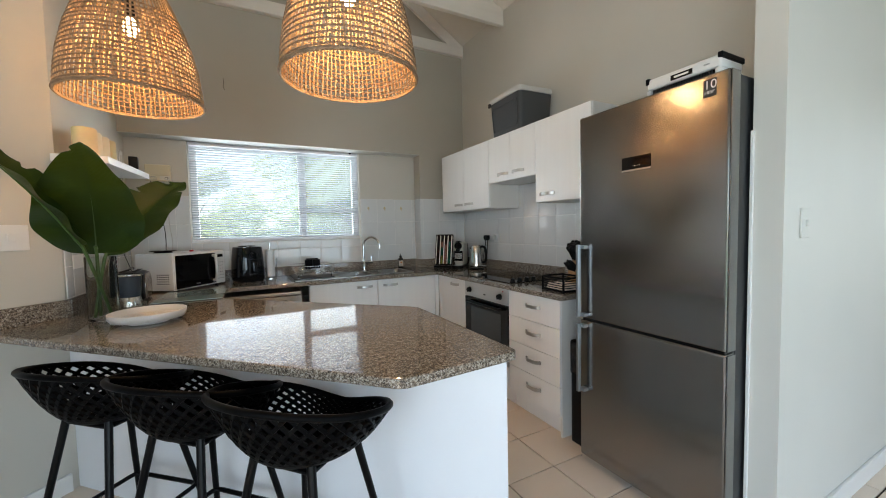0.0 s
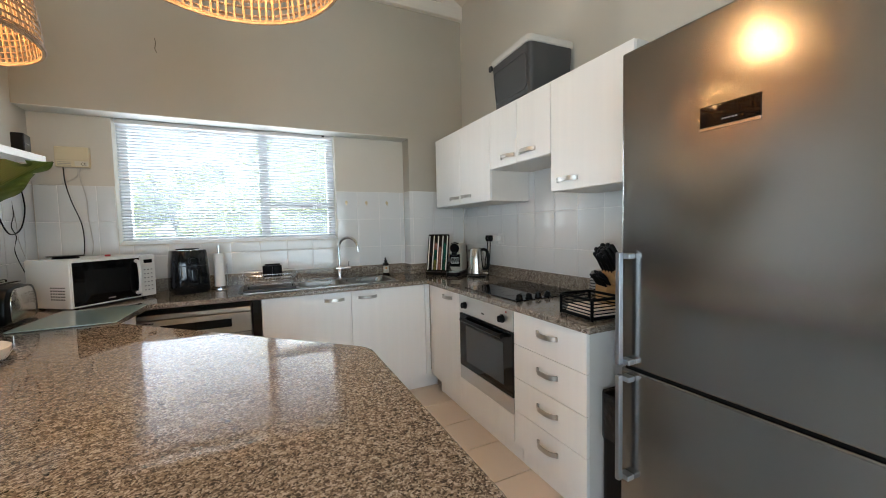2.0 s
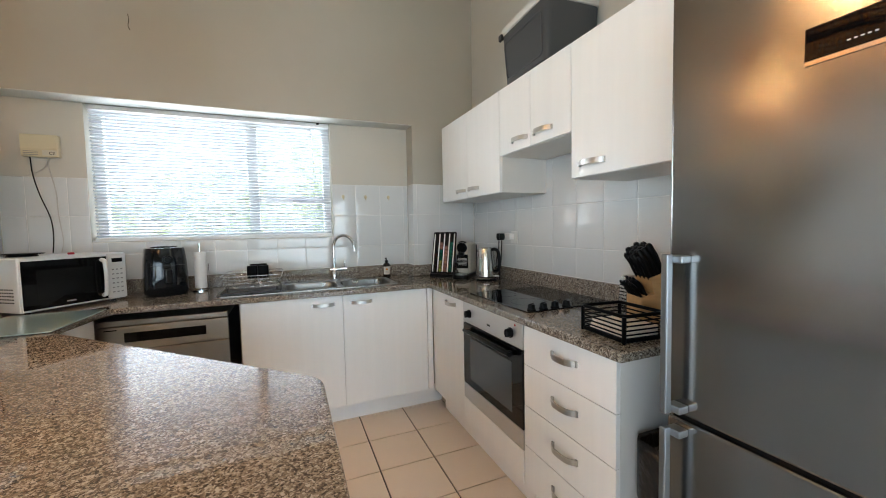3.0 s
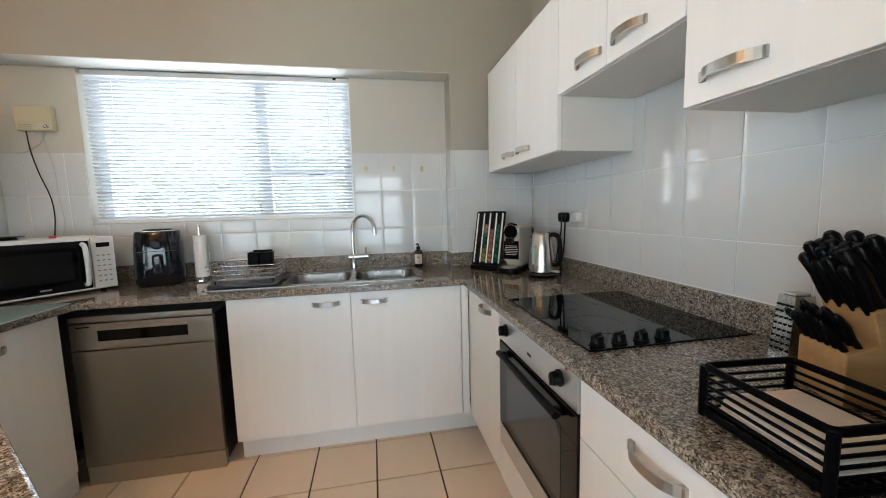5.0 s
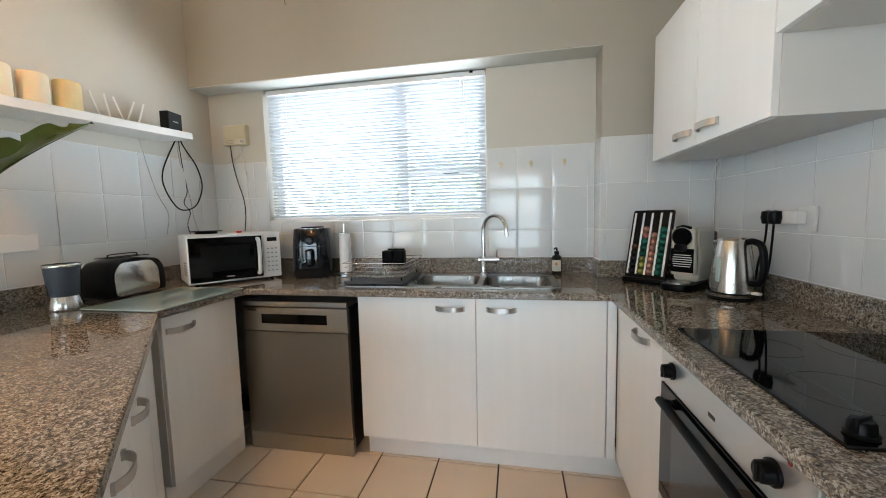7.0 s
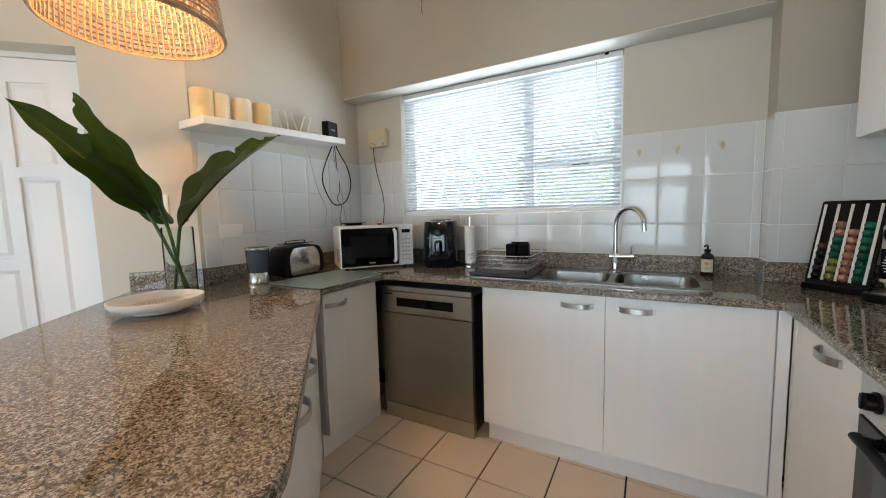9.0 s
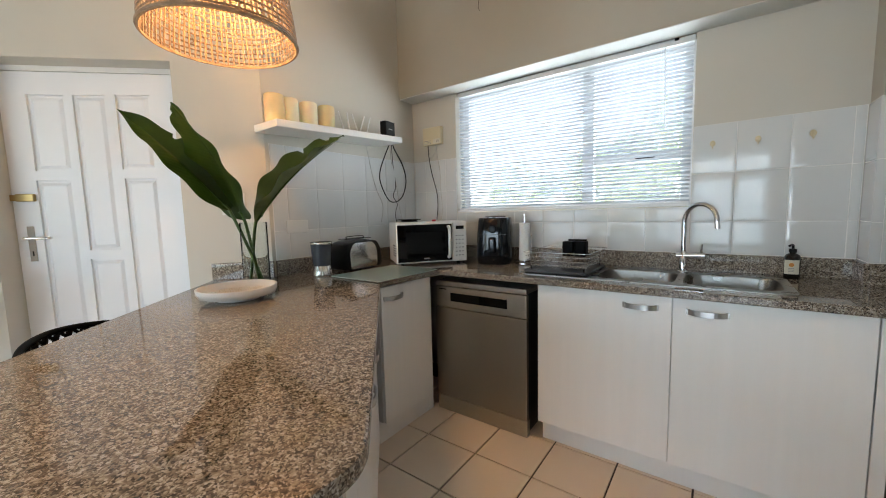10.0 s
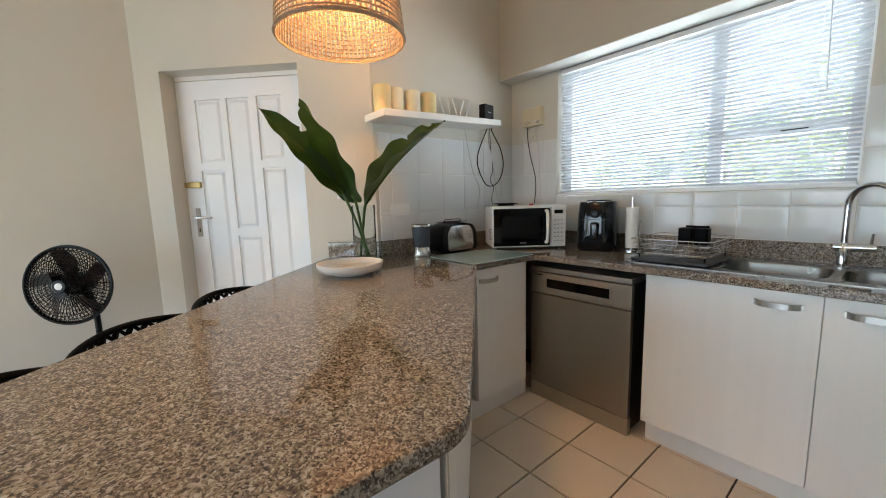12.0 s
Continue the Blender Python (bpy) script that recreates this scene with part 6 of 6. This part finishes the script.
PALEWOOD = relief(vary(material("pale_block_wood", (0.50, 0.30, 0.13), 0.4), 6, 0.12, stretch=(1, 6, 6)), 40, 0.15, stretch=(1, 8, 8))
kb = thing("knife_block", "pale wooden knife block with black handled knives", "knife block", 4.975, 6.70, 0.9, -22)
prof = [(0.022, 0.0), (0.248, 0.0), (0.257, 0.012), (0.160, 0.216), (0.054, 0.174), (0.070, 0.114), (0.022, 0.098)]
part("block", lengthways(prof, -0.115, 0.0, 0.003), PALEWOOD, kb)
rng = random.Random(8)
for bx, bz, n, ln, rad, lean in ((0.032, 0.101, 6, 0.080, 0.0068, -0.66), (0.052, 0.108, 6, 0.080, 0.0068, -0.60), (0.062, 0.176, 4, 0.105, 0.0115, -0.54), (0.078, 0.183, 4, 0.120, 0.012, -0.52), (0.094, 0.189, 4, 0.130, 0.0125, -0.50), (0.110, 0.195, 3, 0.130, 0.0125, -0.47)):
    for i in range(n):
        up = Vector((lean + rng.uniform(-0.04, 0.04), rng.uniform(-0.05, 0.03), 0.9)).normalized()
        a = Vector((bx, -0.101 + i * (0.088 / (n - 1)), bz - 0.006))
        k = a + up * (ln + rng.uniform(-0.010, 0.010))
        part("knife_handle", tube([a, a + up * 0.025, a + up * ln * 0.6 + Vector((0.003, 0, 0.002)), k - up * 0.008, k], [rad * 0.75, rad * 0.9, rad, rad * 1.05, rad * 0.6], 8), BLACK, kb, "black knife handle", smooth=40)
gt = thing("box_grater", "steel box grater standing beside the knife block", "grater", 5.115, 6.785, 0.9, -6)
bm = bmesh.new()
lo = [bm.verts.new(v) for v in ((-0.04, -0.024, 0), (0.04, -0.024, 0), (0.04, 0.024, 0), (-0.04, 0.024, 0))]
hi = [bm.verts.new(v) for v in ((-0.025, -0.02, 0.15), (0.025, -0.02, 0.15), (0.025, 0.02, 0.15), (-0.025, 0.02, 0.15))]
for i in range(4):
    bm.faces.new((lo[i], lo[(i + 1) % 4], hi[(i + 1) % 4], hi[i]))
bm.faces.new(lo[::-1]), bm.faces.new(hi)
part("body", bm, KETTLESTEEL, gt)
bm = bmesh.new()
for i in range(4):
    for j in range(8):
        z = 0.02 + j * 0.015
        s = 0.020 * (1 - z * 1.6)
        box((-0.0415 + z * 0.088, -s + i * s * 0.66 - 0.002, z), (-0.0385 + z * 0.088, -s + i * s * 0.66 + 0.003, z + 0.005), bm=bm)
part("grating_teeth", bm, BLACKMATT, gt, kind="stuff")
part("grip", box((-0.02, -0.015, 0.15), (0.02, 0.015, 0.156), 0.002), KETTLESTEEL, gt)

# ---- outside ----
BARK = relief(vary(material("bark", (0.12, 0.085, 0.06), 0.9), 12, 0.3), 40, 0.6, 0.01)
FOLIAGE = material("garden_leaves", (0.14, 0.18, 0.06), 0.5)
t_, b_ = nodes_of(FOLIAGE)
geo = t_.nodes.new("ShaderNodeNewGeometry")
t_.links.new(ramp(t_, geo.outputs["Random Per Island"], [(0.0, (0.10, 0.14, 0.05)), (0.5, (0.20, 0.25, 0.08)), (0.85, (0.32, 0.34, 0.12)), (1.0, (0.45, 0.40, 0.16))]), b_.inputs["Base Color"])
trl = t_.nodes.new("ShaderNodeBsdfTranslucent")
trl.inputs[0].default_value = (0.25, 0.35, 0.04, 1)
mxs = t_.nodes.new("ShaderNodeMixShader")
mxs.inputs[0].default_value = 0.45
t_.links.new(b_.outputs[0], mxs.inputs[1])
t_.links.new(trl.outputs[0], mxs.inputs[2])
t_.links.new(mxs.outputs[0], t_.nodes["Material Output"].inputs[0])


def garden_tree(name, label, x, y, h, lumps, count, seed, trunk=0.09, leaf=0.07):
    rng = random.Random(seed)
    tr = thing(name, label, "tree" if h > 2.5 else "bush", x, y, -0.25)
    bm = tube(curve_points([(0, 0, 0), (0.05, 0.02, h * 0.3), (-0.03, 0.05, h * 0.6)], 6), [trunk * (1 - 0.045 * k) for k in range(13)], 10)
    for _ in range(7):
        a, z0 = rng.uniform(0, 6.28), rng.uniform(0.2, 0.55) * h
        tube([(0, 0.02, z0), (0.35 * math.cos(a), 0.35 * math.sin(a), z0 + 0.25 * h), (0.7 * math.cos(a), 0.7 * math.sin(a), z0 + 0.4 * h)], [trunk * 0.4, trunk * 0.25, 0.01], 6, bm=bm)
    part("trunk", bm, BARK, tr, smooth=True)
    verts, faces = [], []
    centres = [(Vector((rng.gauss(0, lumps[0]), rng.gauss(0, lumps[1]), h * rng.uniform(lumps[2], 1.0))), rng.uniform(0.22, 0.5)) for _ in range(lumps[3])]
    for _ in range(count):
        c, r = rng.choice(centres)
        d = Vector((rng.gauss(0, 1), rng.gauss(0, 1), rng.gauss(0, 0.8))).normalized() * r * rng.uniform(0.6, 1.05)
        p = c + d
        u = Vector((rng.gauss(0, 1), rng.gauss(0, 1), rng.gauss(0, 1))).normalized()
        v = u.orthogonal().normalized()
        s = leaf * rng.uniform(0.6, 1.3)
        k = len(verts)
        verts += [p - u * s, p + v * s * 0.4, p + u * s, p - v * s * 0.4]
        faces.append((k, k + 1, k + 2, k + 3))
    me = bpy.data.meshes.new("crown")
    me.from_pydata([tuple(v) for v in verts], [], faces)
    me.materials.append(FOLIAGE)
    ob = new("crown", me)
    ob.parent = tr
    tagged(ob, kind="stuff")


garden_tree("garden_tree", "broad leafy green garden tree behind the kitchen window", 4.4, 13.0, 2.9, (1.0, 0.5, 0.3, 30), 9000, 11, 0.10, 0.085)
garden_tree("garden_bush", "dense yellow-green garden bush outside the window", 4.9, 11.2, 2.5, (1.0, 0.35, 0.3, 20), 7000, 12, 0.05, 0.06)
garden_tree("garden_bush", "low green garden bush outside the window", 3.0, 11.6, 2.0, (0.9, 0.35, 0.3, 16), 6000, 13, 0.05, 0.06)
garden_tree("garden_tree", "tall airy garden tree farther off", 1.6, 16.5, 3.1, (1.2, 0.6, 0.4, 16), 6000, 14, 0.12, 0.09)
garden_tree("garden_bush", "rounded green garden bush on the lawn", 6.8, 12.2, 2.1, (0.9, 0.4, 0.3, 14), 5000, 15, 0.05, 0.07)

# ---- wall tiles and floor tiles ----
def tile_mesh(name, w, h, t, chamfer, mat):
    """A tile lying flat, its corner at the origin, with a narrow chamfer."""
    c = chamfer
    v = [(x, y, 0) for x, y in ((0, 0), (w, 0), (w, h), (0, h))]
    v += [(x, y, t - c) for x, y in ((0, 0), (w, 0), (w, h), (0, h))]
    v += [(x, y, t) for x, y in ((c, c), (w - c, c), (w - c, h - c), (c, h - c))]
    f = [(0, 3, 2, 1), (8, 9, 10, 11)]
    for k in range(4):
        j = (k + 1) % 4
        f += [(k, j, 4 + j, 4 + k), (4 + k, 4 + j, 8 + j, 8 + k)]
    me = bpy.data.meshes.new(name)
    me.from_pydata(v, [], f)
    me.materials.append(mat)
    return me


def cushion_tile(w, h, t, mat):
    """A glazed tile whose face falls away softly over the last centimetre and a half."""
    v = [(x, y, 0) for x, y in ((0, 0), (w, 0), (w, h), (0, h))]
    for c, z in ((0.0006, t - 0.0014), (0.004, t - 0.0007), (0.016, t)):
        c = min(c, w * 0.3, h * 0.3)
        v += [(x, y, z) for x, y in ((c, c), (w - c, c), (w - c, h - c), (c, h - c))]
    f = [(0, 3, 2, 1), (12, 13, 14, 15)]
    for ring in (0, 4, 8):
        for k in range(4):
            j = (k + 1) % 4
            f.append((ring + k, ring + j, ring + 4 + j, ring + 4 + k))
    me = bpy.data.meshes.new("tile")
    me.from_pydata(v, [], f)
    me.materials.append(mat)
    me.shade_smooth()
    me.set_sharp_from_angle(angle=radians(25))
    return me


MADE = {}


def wall_tiles(parent, frame_, cols, rows_, gap=0.0030, t=0.0032):
    """Tiles on the plane frame_ (its x along the wall, its y up, its z out of it)."""
    for x0, x1 in zip(cols, cols[1:]):
        for y0, y1 in zip(rows_, rows_[1:]):
            w, h = round(x1 - x0 - gap, 4), round(y1 - y0 - gap, 4)
            if w < 0.012 or h < 0.012:
                continue
            if (w, h) not in MADE:
                MADE[w, h] = cushion_tile(w, h, t, WALLTILE)
            ob = new("tile", MADE[w, h])
            ob.parent = parent
            ob.matrix_basis = frame_ @ pose(x0 + gap / 2, y0 + gap / 2, 0.0, random.uniform(-0.2, 0.2), random.uniform(-0.2, 0.2), 0)


def bed(name, a, b):
    return structure(name, box(a, b), GROUT, "white glazed wall tiles above the worktop", "tiles")


ZR = [0.992, 1.155, 1.400, 1.640]


def wall_frame(origin, along, out):
    """Local x runs along the wall, y up, z out of the wall."""
    a, o = Vector(along), Vector(out)
    m = Matrix((a, (0, 0, 1), o)).transposed().to_4x4()
    return Matrix.Translation(origin) @ m


BT = 0.003
tw = bed("tiles_west", (2.15, 7.372, 0.99), (2.15 + BT, 8.6 - 0.0, 1.640))
wall_tiles(tw, wall_frame((2.15 + BT, 8.597, 0), (0, -1, 0), (1, 0, 0)), [8.597 - v for v in (8.597, 8.466, 8.266, 8.066, 7.867, 7.663, 7.463, 7.373)], ZR)
tn = bed("tiles_recess_left", (2.158, 8.6 - BT, 0.99), (2.565, 8.5995, 1.640))
wall_tiles(tn, wall_frame((2.158, 8.6 - BT, 0), (1, 0, 0), (0, -1, 0)), [0.0, 0.113, 0.308, 0.407], ZR)
tn = bed("tiles_recess_below", (2.568, 8.6 - BT, 0.99), (4.041, 8.5995, 1.233))
xs = [2.568, 2.646] + [2.646 + 0.1978 * k for k in range(1, 8)] + [4.040]
wall_tiles(tn, wall_frame((2.568, 8.6 - BT, 0), (1, 0, 0), (0, -1, 0)), [v - 2.568 for v in xs], [0.992, 1.155, 1.232])
tn = bed("tiles_recess_right", (4.044, 8.6 - BT, 0.99), (4.650, 8.5995, 1.640))
wall_tiles(tn, wall_frame((4.044, 8.6 - BT, 0), (1, 0, 0), (0, -1, 0)), [0.0, 0.177, 0.374, 0.571, 0.604], ZR)
tn = bed("tiles_recess_return", (4.655 - BT, 8.446, 0.99), (4.6545, 8.592, 1.640))
wall_tiles(tn, wall_frame((4.655 - BT, 8.594, 0), (0, -1, 0), (-1, 0, 0)), [0.0, 0.152], ZR)
tn = bed("tiles_pier", (4.650, 8.445 - BT, 0.99), (5.195, 8.4445, 1.640))
wall_tiles(tn, wall_frame((4.648, 8.445 - BT, 0), (1, 0, 0), (0, -1, 0)), [0.0, 0.035, 0.232, 0.430, 0.545], ZR)
te = bed("tiles_east", (5.2 - BT, 5.9, 0.99), (5.1995, 8.436, 1.688))
ys = [8.434, 8.397] + [8.397 - 0.1986 * k for k in range(1, 13)]
wall_tiles(te, wall_frame((5.2 - BT, 8.434, 0), (0, -1, 0), (-1, 0, 0)), [8.434 - v for v in ys], ZR[:3] + [1.687])

floor = bpy.data.objects["floor"]
FX, FY, P = 2.893, 7.778, 0.306
me = tile_mesh("floor_tile", P - 0.008, P - 0.008, 0.008, 0.0012, FLOORTILE)
others = []
for i in range(-6, 21):
    for j in range(-24, 2):
        x, y = FX + i * P, FY + j * P
        if 2.0 < x < 6.3 and 4.8 < y < 8.2:
            ob = new("floor_tile", me)
            ob.parent = floor
            ob.matrix_basis = pose(x + 0.004, y + 0.004, -0.008, random.uniform(-0.03, 0.03), random.uniform(-0.03, 0.03), 0)
        else:
            others.append((x + 0.004, y + 0.004))
V, Fc = [], []
base_v, base_f = [tuple(v.co) for v in me.vertices], [tuple(p.vertices) for p in me.polygons]
for x, y in others:
    k = len(V)
    V += [(a + x, b + y, c - 0.008) for a, b, c in base_v]
    Fc += [tuple(k + q for q in f) for f in base_f]
me2 = bpy.data.meshes.new("far_floor_tiles")
me2.from_pydata(V, [], Fc)
me2.materials.append(FLOORTILE)
ob = new("far_floor_tiles", me2)
ob.parent = floor
tagged(ob, kind="stuff")
